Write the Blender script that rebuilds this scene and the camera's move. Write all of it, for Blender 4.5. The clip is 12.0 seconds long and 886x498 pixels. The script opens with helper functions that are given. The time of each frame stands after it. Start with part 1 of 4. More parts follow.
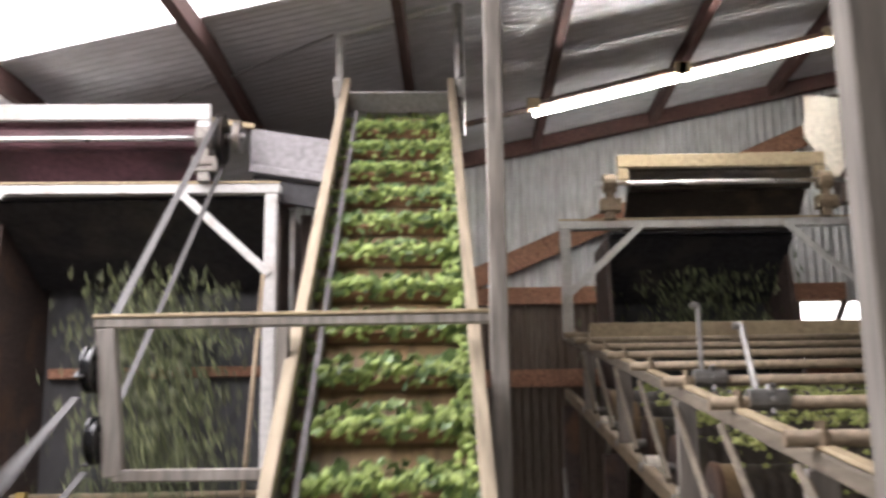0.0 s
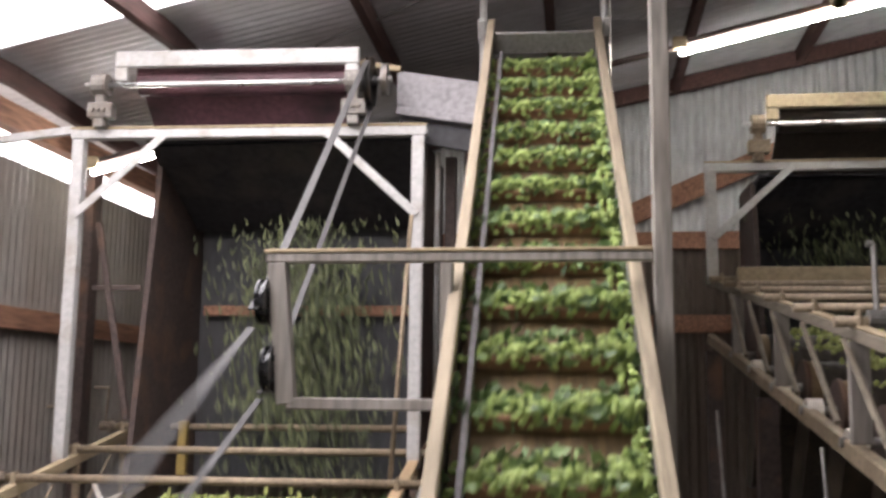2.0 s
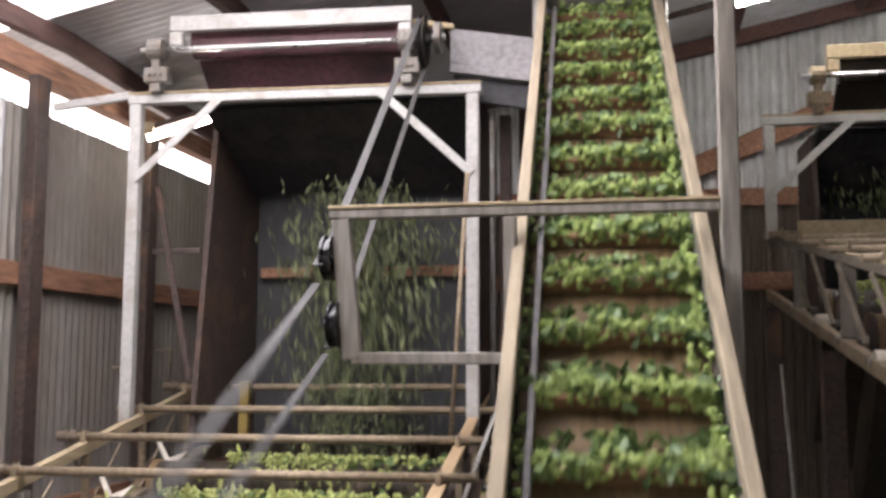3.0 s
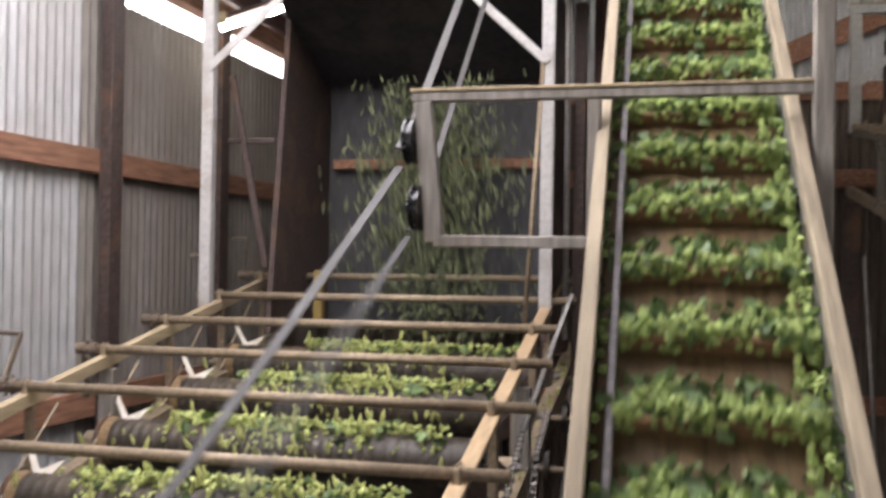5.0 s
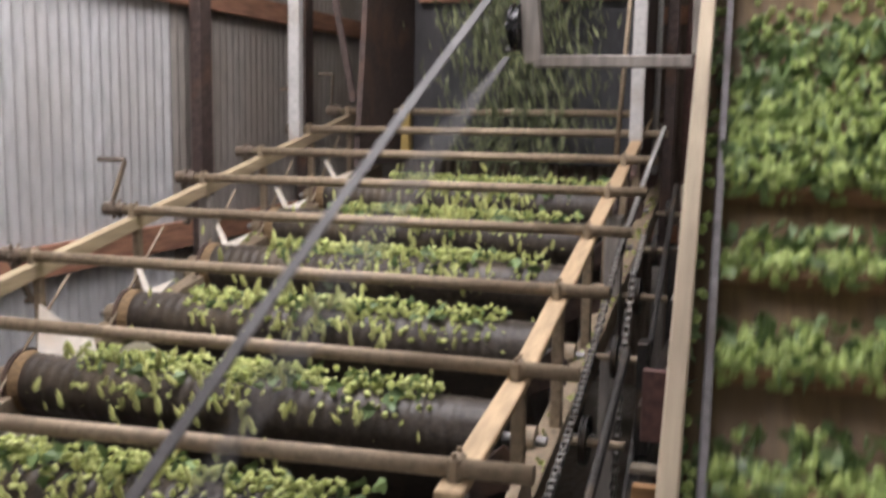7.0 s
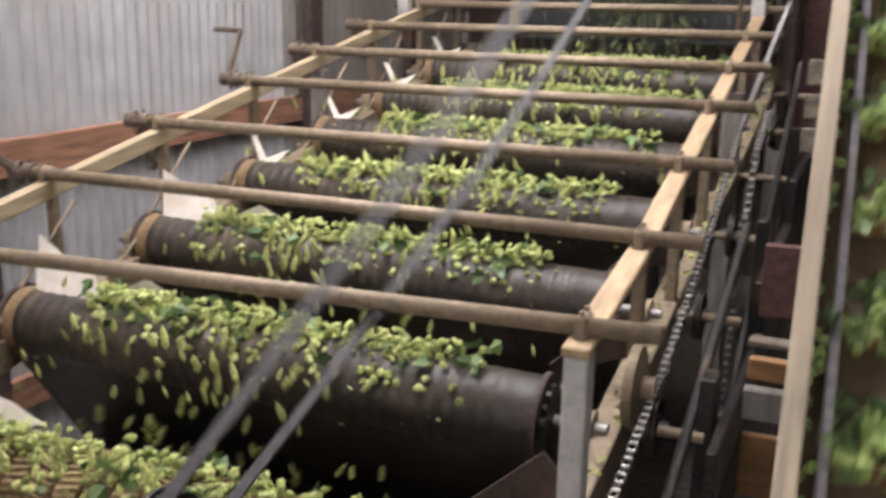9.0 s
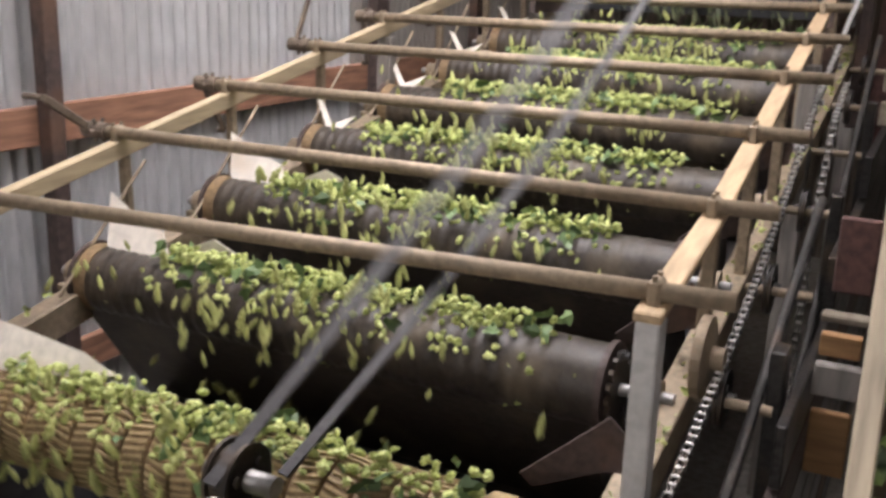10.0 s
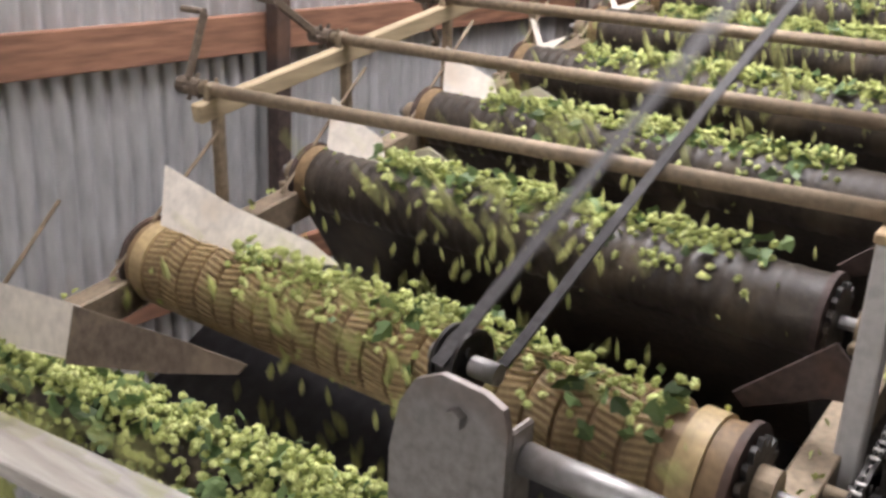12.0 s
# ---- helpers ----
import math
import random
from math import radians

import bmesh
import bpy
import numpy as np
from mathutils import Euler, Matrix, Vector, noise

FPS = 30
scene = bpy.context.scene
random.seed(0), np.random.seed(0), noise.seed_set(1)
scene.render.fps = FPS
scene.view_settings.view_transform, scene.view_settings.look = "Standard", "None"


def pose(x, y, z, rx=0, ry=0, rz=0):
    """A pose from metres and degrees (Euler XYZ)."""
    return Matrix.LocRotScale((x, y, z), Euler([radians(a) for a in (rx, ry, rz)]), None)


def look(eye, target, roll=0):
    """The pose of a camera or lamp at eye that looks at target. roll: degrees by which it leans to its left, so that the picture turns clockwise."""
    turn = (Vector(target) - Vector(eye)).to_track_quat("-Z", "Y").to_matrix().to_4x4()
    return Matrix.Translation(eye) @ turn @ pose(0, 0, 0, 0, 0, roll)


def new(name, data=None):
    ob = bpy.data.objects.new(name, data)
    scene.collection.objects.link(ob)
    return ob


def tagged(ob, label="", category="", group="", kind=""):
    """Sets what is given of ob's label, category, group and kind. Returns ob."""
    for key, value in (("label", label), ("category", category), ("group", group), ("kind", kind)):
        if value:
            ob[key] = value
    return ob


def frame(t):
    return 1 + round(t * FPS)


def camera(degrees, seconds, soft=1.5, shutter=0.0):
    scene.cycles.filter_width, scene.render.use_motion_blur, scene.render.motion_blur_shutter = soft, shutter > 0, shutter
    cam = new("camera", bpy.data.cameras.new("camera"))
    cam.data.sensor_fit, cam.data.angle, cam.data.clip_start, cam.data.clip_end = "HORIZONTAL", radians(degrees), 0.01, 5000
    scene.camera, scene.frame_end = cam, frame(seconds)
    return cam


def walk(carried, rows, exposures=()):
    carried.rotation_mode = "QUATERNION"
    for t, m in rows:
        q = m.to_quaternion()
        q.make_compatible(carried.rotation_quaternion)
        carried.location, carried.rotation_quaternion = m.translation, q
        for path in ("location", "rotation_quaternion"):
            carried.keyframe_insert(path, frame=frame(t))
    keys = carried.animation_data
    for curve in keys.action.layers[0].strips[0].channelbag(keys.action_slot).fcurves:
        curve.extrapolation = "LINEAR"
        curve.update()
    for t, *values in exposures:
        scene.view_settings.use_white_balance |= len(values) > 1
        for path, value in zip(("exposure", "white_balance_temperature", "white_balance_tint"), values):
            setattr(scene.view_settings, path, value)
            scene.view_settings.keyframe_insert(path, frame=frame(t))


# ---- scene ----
cam = camera(47.94, 12.0, soft=2.8, shutter=0.9)

PATH = [
    (0, pose(0.000, 0.000, 2.440, 101.28, 0.74, 1.05)),
    (0.5, pose(-0.042, -0.004, 2.437, 101.00, 0.44, 3.96)),
    (1, pose(-0.073, -0.004, 2.432, 99.75, 0.35, 6.37)),
    (1.5, pose(-0.097, -0.009, 2.414, 99.23, -0.46, 6.93)),
    (2, pose(-0.134, -0.025, 2.403, 98.29, -0.68, 7.73)),
    (2.5, pose(-0.163, -0.032, 2.386, 97.36, -0.50, 9.21)),
    (3, pose(-0.191, -0.025, 2.367, 96.30, -0.17, 10.42)),
    (5, pose(-0.261, -0.038, 2.308, 90.64, -0.91, 13.79)),
    (5.5, pose(-0.278, -0.049, 2.287, 88.92, -0.83, 15.53)),
    (6, pose(-0.308, -0.070, 2.251, 86.66, -0.92, 16.31)),
    (6.5, pose(-0.322, -0.079, 2.225, 84.60, -0.88, 16.70)),
    (7, pose(-0.335, -0.080, 2.209, 82.11, -0.94, 17.93)),
    (9, pose(-0.400, -0.120, 2.148, 75.69, -1.25, 23.36)),
    (9.5, pose(-0.416, -0.120, 2.126, 74.77, -1.60, 25.76)),
    (10, pose(-0.428, -0.130, 2.113, 74.28, -1.79, 26.80)),
    (10.5, pose(-0.445, -0.156, 2.098, 73.10, -1.99, 29.17)),
    (11, pose(-0.463, -0.190, 2.090, 71.90, -2.27, 32.49)),
    (11.5, pose(-0.488, -0.208, 2.066, 70.90, -2.62, 35.71)),
    (12, pose(-0.490, -0.212, 2.047, 70.31, -2.57, 37.59)),
]
walk(cam, PATH, exposures=[(0, 0.05), (1.5, -0.1), (3.0, -0.25), (5.0, -0.24), (7.0, -0.3), (9.0, 0.0), (10.5, 0.05), (12.0, 0.12)])

# ---- world and light ----
world = bpy.data.worlds.new("sky")
scene.world = world
world.use_nodes = True
wn = world.node_tree.nodes
sky = wn.new("ShaderNodeTexSky")
sky.sky_type, sky.sun_disc = "NISHITA", False
sky.sun_elevation, sky.sun_rotation = radians(48), radians(200)
sky.dust_density = 4.0
world.node_tree.links.new(sky.outputs[0], wn["Background"].inputs[0])
wn["Background"].inputs[1].default_value = 0.15


def lamp(name, kind, energy, m, colour=(1, 1, 1), size=(1, 1), angle=1.0):
    data = bpy.data.lights.new(name, kind)
    data.energy, data.color = energy, colour
    if kind == "AREA":
        data.shape, data.size, data.size_y = "RECTANGLE", *size
    if kind == "SUN":
        data.angle = radians(angle)
    ob = new(name, data)
    ob.matrix_world = m
    return ob


lamp("sun", "SUN", 0.8, look((-4, -6, 12), (0, 0, 0)), (1.0, 0.97, 0.92), angle=14)
# daylight through the open roof bay and through the open front of the shed
lamp("roof_light", "AREA", 190, look((-1.9, 2.1, 4.68), (-1.55, 2.0, 0)), (0.985, 0.955, 1.0), (2.9, 1.6))
lamp("doorway_light", "AREA", 52, look((-0.8, -3.9, 2.6), (-0.6, 4.0, 4.6)), (0.985, 0.955, 1.0), (5.0, 3.0))

# ---- materials ----
def material(name, colour, rough=0.7, metal=0.0, vary=0.25, scale=6.0, stain=None, stain_at=0.55, stain_scale=1.6,
             bump=0.2, stretch=(1, 1, 1), object_random=0.0, island=0.0, second=None, spec=0.5):
    m = bpy.data.materials.new(name)
    m.use_nodes = True
    nt, n = m.node_tree, m.node_tree.nodes
    bsdf = n["Principled BSDF"]
    bsdf.inputs["Metallic"].default_value = metal
    bsdf.inputs["Specular IOR Level"].default_value = spec
    coord, mapping = n.new("ShaderNodeTexCoord"), n.new("ShaderNodeMapping")
    mapping.inputs["Scale"].default_value = stretch
    nt.links.new(coord.outputs["Object"], mapping.inputs[0])

    def tex(sc, detail):
        t = n.new("ShaderNodeTexNoise")
        t.inputs["Scale"].default_value, t.inputs["Detail"].default_value = sc, detail
        nt.links.new(mapping.outputs[0], t.inputs["Vector"])
        return t

    def mix(fac, a, b, mode="MIX"):
        x = n.new("ShaderNodeMix")
        x.data_type, x.blend_type = "RGBA", mode
        for sock, value in ((x.inputs[0], fac), (x.inputs[6], a), (x.inputs[7], b)):
            if hasattr(value, "links"):
                nt.links.new(value, sock)
            elif isinstance(value, (int, float)):
                sock.default_value = value
            else:
                sock.default_value = (*value, 1)
        return x.outputs[2]

    def ramp(sock, lo, hi):
        r = n.new("ShaderNodeMapRange")
        r.inputs[1].default_value, r.inputs[2].default_value = lo, hi
        nt.links.new(sock, r.inputs[0])
        return r.outputs[0]

    fine, broad = tex(scale * 8, 5), tex(scale * 0.5, 4)
    dark = tuple(c * (1 - vary * 1.6) for c in colour)
    lite = tuple(min(1, c * (1 + vary)) for c in colour)
    base = mix(ramp(fine.outputs[0], 0.3, 0.7), dark, lite)
    base = mix(ramp(broad.outputs[0], 0.35, 0.65), base, mix(0.5, base, tuple(c * (1 - vary) for c in colour)))
    if second:
        src = None
        if island:
            geo = n.new("ShaderNodeNewGeometry")
            src = ramp(geo.outputs["Random Per Island"], 1 - island * 1.3, 1.0)
        else:
            info = n.new("ShaderNodeObjectInfo")
            src = info.outputs["Random"]
        base = mix(src, base, second)
    if island:
        geo2 = n.new("ShaderNodeNewGeometry")
        base = mix(0.6, base, mix(ramp(geo2.outputs["Random Per Island"], 0, 1), tuple(c * 0.45 for c in colour), tuple(min(1, c * 1.5) for c in colour)))
    if object_random:
        info = n.new("ShaderNodeObjectInfo")
        base = mix(object_random, base, mix(info.outputs["Random"], tuple(c * 0.5 for c in colour), tuple(min(1, c * 1.3) for c in colour)))
    if stain:
        st = tex(stain_scale, 6)
        base = mix(ramp(st.outputs[0], stain_at - 0.08, stain_at + 0.16), base, stain)
    nt.links.new(base, bsdf.inputs["Base Color"])
    rr = n.new("ShaderNodeMapRange")
    rr.inputs[3].default_value, rr.inputs[4].default_value = max(0.05, rough - 0.15), min(1, rough + 0.15)
    nt.links.new(broad.outputs[0], rr.inputs[0])
    nt.links.new(rr.outputs[0], bsdf.inputs["Roughness"])
    if bump:
        b = n.new("ShaderNodeBump")
        b.inputs["Strength"].default_value, b.inputs["Distance"].default_value = bump, 0.01
        nt.links.new(fine.outputs[0], b.inputs["Height"])
        nt.links.new(b.outputs[0], bsdf.inputs["Normal"])
    return m


def glowing(name, colour, strength):
    m = bpy.data.materials.new(name)
    m.use_nodes = True
    b = m.node_tree.nodes["Principled BSDF"]
    b.inputs["Base Color"].default_value = (*colour, 1)
    b.inputs["Emission Color"].default_value = (*colour, 1)
    b.inputs["Emission Strength"].default_value = strength
    return m


GALV = material("galvanised_sheet", (0.53, 0.53, 0.53), 0.5, 0.35, 0.2, 3, (0.38, 0.35, 0.32), 0.57, 1.2, 0.06, (1, 1, 0.25), 0.25)
OLDTIN = material("old_brownish_sheet", (0.27, 0.245, 0.22), 0.65, 0.2, 0.2, 3, (0.17, 0.13, 0.10), 0.55, 1.2, 0.06, (1, 1, 0.25), 0.25)
# lower back wall sheets: the dimness down there is put into this brown
DIMTIN = material("shaded_brown_sheet", (0.15, 0.12, 0.095), 0.75, 0.1, 0.25, 3, (0.09, 0.06, 0.045), 0.52, 1.2, 0.06, (1, 1, 0.25), 0.25)
ROOF_TIN = material("weathered_roof_sheet", (0.68, 0.665, 0.69), 0.6, 0.15, 0.15, 3, (0.48, 0.45, 0.44), 0.55, 1.0, 0.06, (0.3, 1, 1), 0.2)
REDWOOD = material("reddish_timber", (0.31, 0.155, 0.095), 0.8, 0, 0.35, 5, (0.20, 0.10, 0.06), 0.58, 3, 0.3, (1, 0.12, 1))
RAFTER = material("dark_red_timber", (0.105, 0.05, 0.042), 0.85, 0, 0.3, 5, (0.06, 0.035, 0.03), 0.55, 3, 0.3, (1, 0.15, 1))
PALEWOOD = material("pale_dusty_timber", (0.385, 0.305, 0.19), 0.8, 0, 0.22, 5, (0.30, 0.22, 0.14), 0.62, 4, 0.3, (1, 0.12, 1))
DUSTWOOD = material("dusty_brown_timber", (0.19, 0.16, 0.12), 0.85, 0, 0.3, 5, (0.10, 0.08, 0.055), 0.56, 4, 0.3, (1, 0.12, 1))
TROUGH = material("dull_grey_sheet", (0.27, 0.255, 0.265), 0.65, 0.1, 0.2, 4, (0.13, 0.11, 0.10), 0.6, 3, 0.08)
ORANGEWOOD = material("orange_brown_timber", (0.33, 0.18, 0.075), 0.75, 0, 0.25, 5, (0.2, 0.1, 0.05), 0.6, 4, 0.3, (0.15, 1, 1))
GREYWOOD = material("grey_weathered_timber", (0.27, 0.245, 0.22), 0.85, 0, 0.3, 5, (0.14, 0.115, 0.09), 0.6, 3, 0.35, (1, 1, 0.12))
BEDWOOD = material("worn_olive_brown_bed", (0.125, 0.08, 0.032), 0.7, 0, 0.3, 5, (0.11, 0.075, 0.045), 0.55, 4, 0.3, (1, 0.12, 1))
BROWNWOOD = material("brown_slat_timber", (0.21, 0.115, 0.055), 0.8, 0, 0.3, 5, (0.10, 0.06, 0.04), 0.55, 4, 0.3, (0.12, 1, 1))
WHITESTEEL = material("white_painted_steel", (0.46, 0.45, 0.435), 0.55, 0, 0.12, 5, (0.30, 0.26, 0.21), 0.62, 7, 0.1)
PIPE = material("dusty_steel_pipe", (0.30, 0.235, 0.16), 0.6, 0.3, 0.25, 6, (0.16, 0.12, 0.08), 0.58, 5, 0.15)
STEEL = material("grey_steel", (0.30, 0.29, 0.28), 0.45, 0.7, 0.2, 6, (0.17, 0.12, 0.09), 0.6, 5, 0.1)
BRIGHT = material("bright_steel", (0.68, 0.68, 0.67), 0.28, 0.9, 0.1, 6, None, bump=0.05)
BLACKIRON = material("oily_black_iron", (0.035, 0.032, 0.03), 0.45, 0.5, 0.4, 8, (0.10, 0.07, 0.045), 0.6, 6, 0.2)
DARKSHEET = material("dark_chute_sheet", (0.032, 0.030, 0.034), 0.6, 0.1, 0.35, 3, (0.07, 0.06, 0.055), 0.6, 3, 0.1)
RUSTPOST = material("dark_brown_steel", (0.075, 0.052, 0.045), 0.7, 0.2, 0.3, 5, (0.16, 0.085, 0.05), 0.62, 4, 0.2)
MAROON = material("maroon_conveyor_belt", (0.16, 0.075, 0.09), 0.6, 0, 0.25, 4, (0.05, 0.03, 0.032), 0.55, 3, 0.1)
RUBBER = material("dark_rubber_belt", (0.046, 0.036, 0.027), 0.46, 0, 0.3, 8, (0.11, 0.085, 0.055), 0.6, 5, 0.2, spec=0.4)
TREAD = material("tan_tread_ribs", (0.42, 0.315, 0.16), 0.55, 0, 0.2, 8, (0.25, 0.17, 0.09), 0.6, 6, 0.1)
TANRUBBER = material("tan_grooved_belt", (0.23, 0.15, 0.075), 0.6, 0, 0.25, 8, (0.13, 0.095, 0.055), 0.6, 5, 0.2)
FIN = material("pale_sheet_metal", (0.70, 0.645, 0.56), 0.5, 0.1, 0.12, 4, (0.50, 0.38, 0.26), 0.62, 4, 0.08)
DRIVEBELT = material("worn_grey_drive_belt", (0.05, 0.047, 0.047), 0.55, 0, 0.25, 8, None, bump=0.1, spec=0.3)
CONCRETE = material("dusty_concrete", (0.30, 0.275, 0.24), 0.9, 0, 0.25, 3, (0.11, 0.10, 0.08), 0.55, 1.2, 0.3)
HOP = material("green_hop_cones", (0.40, 0.45, 0.14), 0.5, 0, 0.25, 30, None, bump=0.15, island=0.38, second=(0.62, 0.61, 0.36), spec=0.5)
LEAF = material("dark_hop_leaves", (0.105, 0.168, 0.06), 0.5, 0, 0.25, 20, None, bump=0.1, island=0.45, second=(0.25, 0.31, 0.13), spec=0.5)
MIXED = material("falling_hop_leaves", (0.11, 0.125, 0.065), 0.6, 0, 0.25, 20, None, bump=0.1, island=0.5, second=(0.32, 0.35, 0.16))
FALLHOP = material("pale_falling_hops", (0.42, 0.44, 0.15), 0.6, 0, 0.2, 30, None, bump=0.1, island=0.3, second=(0.30, 0.35, 0.11))
CHAINPIN = material("worn_chain_steel", (0.40, 0.385, 0.36), 0.4, 0.5, 0.2, 8, None, bump=0.05)
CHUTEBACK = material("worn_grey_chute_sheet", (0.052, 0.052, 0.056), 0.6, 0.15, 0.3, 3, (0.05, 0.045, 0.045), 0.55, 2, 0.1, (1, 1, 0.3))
CASTGREY = material("dusty_cast_housing", (0.22, 0.20, 0.18), 0.6, 0.3, 0.3, 8, (0.16, 0.12, 0.09), 0.55, 7, 0.25)
GLOSSBLACK = material("polished_black_wheel", (0.02, 0.02, 0.022), 0.22, 0.3, 0.3, 8, None, bump=0.03)
CRANKSTEEL = material("dusty_dark_steel", (0.15, 0.115, 0.085), 0.65, 0.3, 0.3, 6, (0.26, 0.2, 0.14), 0.58, 6, 0.2)
GREYTAN = material("weathered_tan_timber", (0.335, 0.275, 0.195), 0.8, 0, 0.28, 5, (0.20, 0.155, 0.11), 0.58, 5, 0.3, (1, 0.12, 1))
GREENHOP = material("fresh_green_hops", (0.28, 0.37, 0.105), 0.5, 0, 0.25, 30, None, bump=0.15, island=0.35, second=(0.48, 0.53, 0.23))
TANRAIL = material("worn_tan_rail", (0.44, 0.32, 0.19), 0.75, 0, 0.2, 5, (0.28, 0.19, 0.11), 0.62, 5, 0.25, (1, 0.12, 1))
GREYPLANK = material("bleached_grey_plank", (0.42, 0.395, 0.355), 0.8, 0, 0.25, 5, (0.24, 0.20, 0.16), 0.58, 4, 0.3, (0.12, 1, 1))
TUBE = glowing("lit_tube", (1.0, 0.97, 0.92), 95.0)
SKYGLOW = glowing("bright_overcast_sky", (1.0, 0.96, 0.99), 4.0)


# ---- mesh helpers ----
def part(name, bm, mat, parent=None, label="", smooth=False):
    mesh = bpy.data.meshes.new(name)
    bm.to_mesh(mesh)
    bm.free()
    mesh.materials.append(mat)
    if smooth:
        mesh.shade_smooth()
    ob = new(name, mesh)
    if parent:
        ob.parent = parent
    if label:
        ob["label"] = label
    return ob


def empty(name, m, label, category, group="", kind=""):
    ob = new(name)
    ob.matrix_world = m
    return tagged(ob, label, category, group, kind)


def box(bm, lo, hi, bevel=0.004):
    lo, hi = Vector(lo), Vector(hi)
    made = bmesh.ops.create_cube(bm, size=1, matrix=Matrix.Translation((lo + hi) / 2) @ Matrix.Diagonal((*(hi - lo), 1)))
    if bevel:
        edges = {e for v in made["verts"] for e in v.link_edges}
        bmesh.ops.bevel(bm, geom=list(edges), offset=bevel, segments=1, affect="EDGES")
    return bm


def boxed(lo, hi, bevel=0.004):
    return box(bmesh.new(), lo, hi, bevel)


def beam(a, b, width, depth, bm=None, up=(0, 0, 1), bevel=0.004):
    """A bar from a to b, width across and depth along up."""
    bm = bm or bmesh.new()
    a, b = Vector(a), Vector(b)
    y = (b - a).normalized()
    x = y.cross(Vector(up)).normalized()
    z = x.cross(y)
    m = Matrix((x, y, z)).transposed().to_4x4()
    m.translation = (a + b) / 2
    made = bmesh.ops.create_cube(bm, size=1, matrix=m @ Matrix.Diagonal((width, (b - a).length, depth, 1)))
    if bevel:
        bmesh.ops.bevel(bm, geom=list({e for v in made["verts"] for e in v.link_edges}), offset=bevel, segments=1, affect="EDGES")
    return bm


def rod(a, b, r, bm=None, seg=14, r2=None):
    bm = bm or bmesh.new()
    a, b = Vector(a), Vector(b)
    m = (b - a).to_track_quat("Z", "Y").to_matrix().to_4x4()
    m.translation = (a + b) / 2
    bmesh.ops.create_cone(bm, cap_ends=True, segments=seg, radius1=r, radius2=r if r2 is None else r2, depth=(b - a).length, matrix=m)
    return bm


def plate(points, thick, bm=None):
    """A flat plate with these corners, thickened along its normal."""
    bm = bm or bmesh.new()
    pts = [Vector(p) for p in points]
    n = (pts[1] - pts[0]).cross(pts[2] - pts[0]).normalized() * thick / 2
    a, b = [bm.verts.new(p + n) for p in pts], [bm.verts.new(p - n) for p in pts]
    bm.faces.new(a)
    bm.faces.new(b[::-1])
    for i in range(len(pts)):
        j = (i + 1) % len(pts)
        bm.faces.new((a[i], b[i], b[j], a[j]))
    bmesh.ops.recalc_face_normals(bm, faces=bm.faces)
    return bm


def smooth_sides(ob):
    ob.data.shade_smooth()
    ob.data.set_sharp_from_angle(angle=radians(40))
    return ob


# ---- hop cones and leaves ----
def cone_shape():
    """A hop cone: rings of pointed bracts, every other one standing out, round a tapering body."""
    verts, faces, n = [(0, 0, -0.5)], [], 8
    rings = [(-0.40, 0.24), (-0.24, 0.44), (-0.16, 0.32), (0.00, 0.45), (0.08, 0.31), (0.22, 0.35), (0.30, 0.2)]
    for k, (z, r) in enumerate(rings):
        for i in range(n):
            a = (i + 0.5 * (k % 2)) * math.tau / n
            out = (1.18 if (i + k // 2) % 2 else 0.78) if k % 2 else 1.0
            verts.append((r * out * math.cos(a), r * out * math.sin(a), z + (0.07 if out < 1 else -0.03 * (k % 2))))
    verts.append((0, 0, 0.5))
    for i in range(n):
        faces.append((0, 1 + (i + 1) % n, 1 + i))
        faces.append((len(verts) - 1, len(verts) - 1 - n + i, len(verts) - 1 - n + (i + 1) % n))
        for k in range(len(rings) - 1):
            a, b = 1 + n * k, 1 + n * (k + 1)
            faces.append((a + i, a + (i + 1) % n, b + (i + 1) % n, b + i))
    return np.array(verts), faces


def leaf_shape():
    out = [(0, -0.5), (0.22, -0.38), (0.42, -0.05), (0.24, 0.02), (0.16, 0.3), (0, 0.55), (-0.18, 0.28), (-0.25, 0.03), (-0.45, -0.08), (-0.2, -0.4)]
    verts = [(0, 0, 0.08)] + [(x, y, -0.22 * abs(x) + 0.1 * math.sin(5 * y)) for x, y in out]
    faces = [(0, 1 + i, 1 + (i + 1) % 10) for i in range(10)]
    return np.array(verts), faces


def hanging_leaf():
    """A narrow folded leaf, its long axis upright."""
    flat, faces = leaf_shape()
    return np.stack([flat[:, 0] * 0.5, flat[:, 2] * 1.4, flat[:, 1] * 1.5], axis=1), faces


CONE, LEAFLET, LONGLEAF = cone_shape(), leaf_shape(), hanging_leaf()


def strewn(name, places, shape, mat, parent=None, label="", kind=""):
    """Many small pieces joined in one mesh; places are (position, turn, size, stretch)."""
    verts, faces = [], []
    base, tris = shape
    for p, turn, size, stretch in places:
        m = np.array(Euler(turn).to_matrix())
        k = len(verts)
        off = k * len(base)
        verts.append((base * size * np.array((1, 1, stretch))) @ m.T + np.array(p))
        faces += [tuple(i + off for i in f) for f in tris]
    mesh = bpy.data.meshes.new(name)
    mesh.from_pydata(np.concatenate(verts).tolist(), [], faces)
    mesh.materials.append(mat)
    ob = new(name, mesh)
    if parent:
        ob.parent = parent
    return tagged(ob, label, kind=kind)


def turn(rng):
    return (rng.uniform(0, 6.28), rng.uniform(0, 6.28), rng.uniform(0, 6.28))


# ---- the shed ----
WALL_X, BACK_Y = -3.33, 8.0


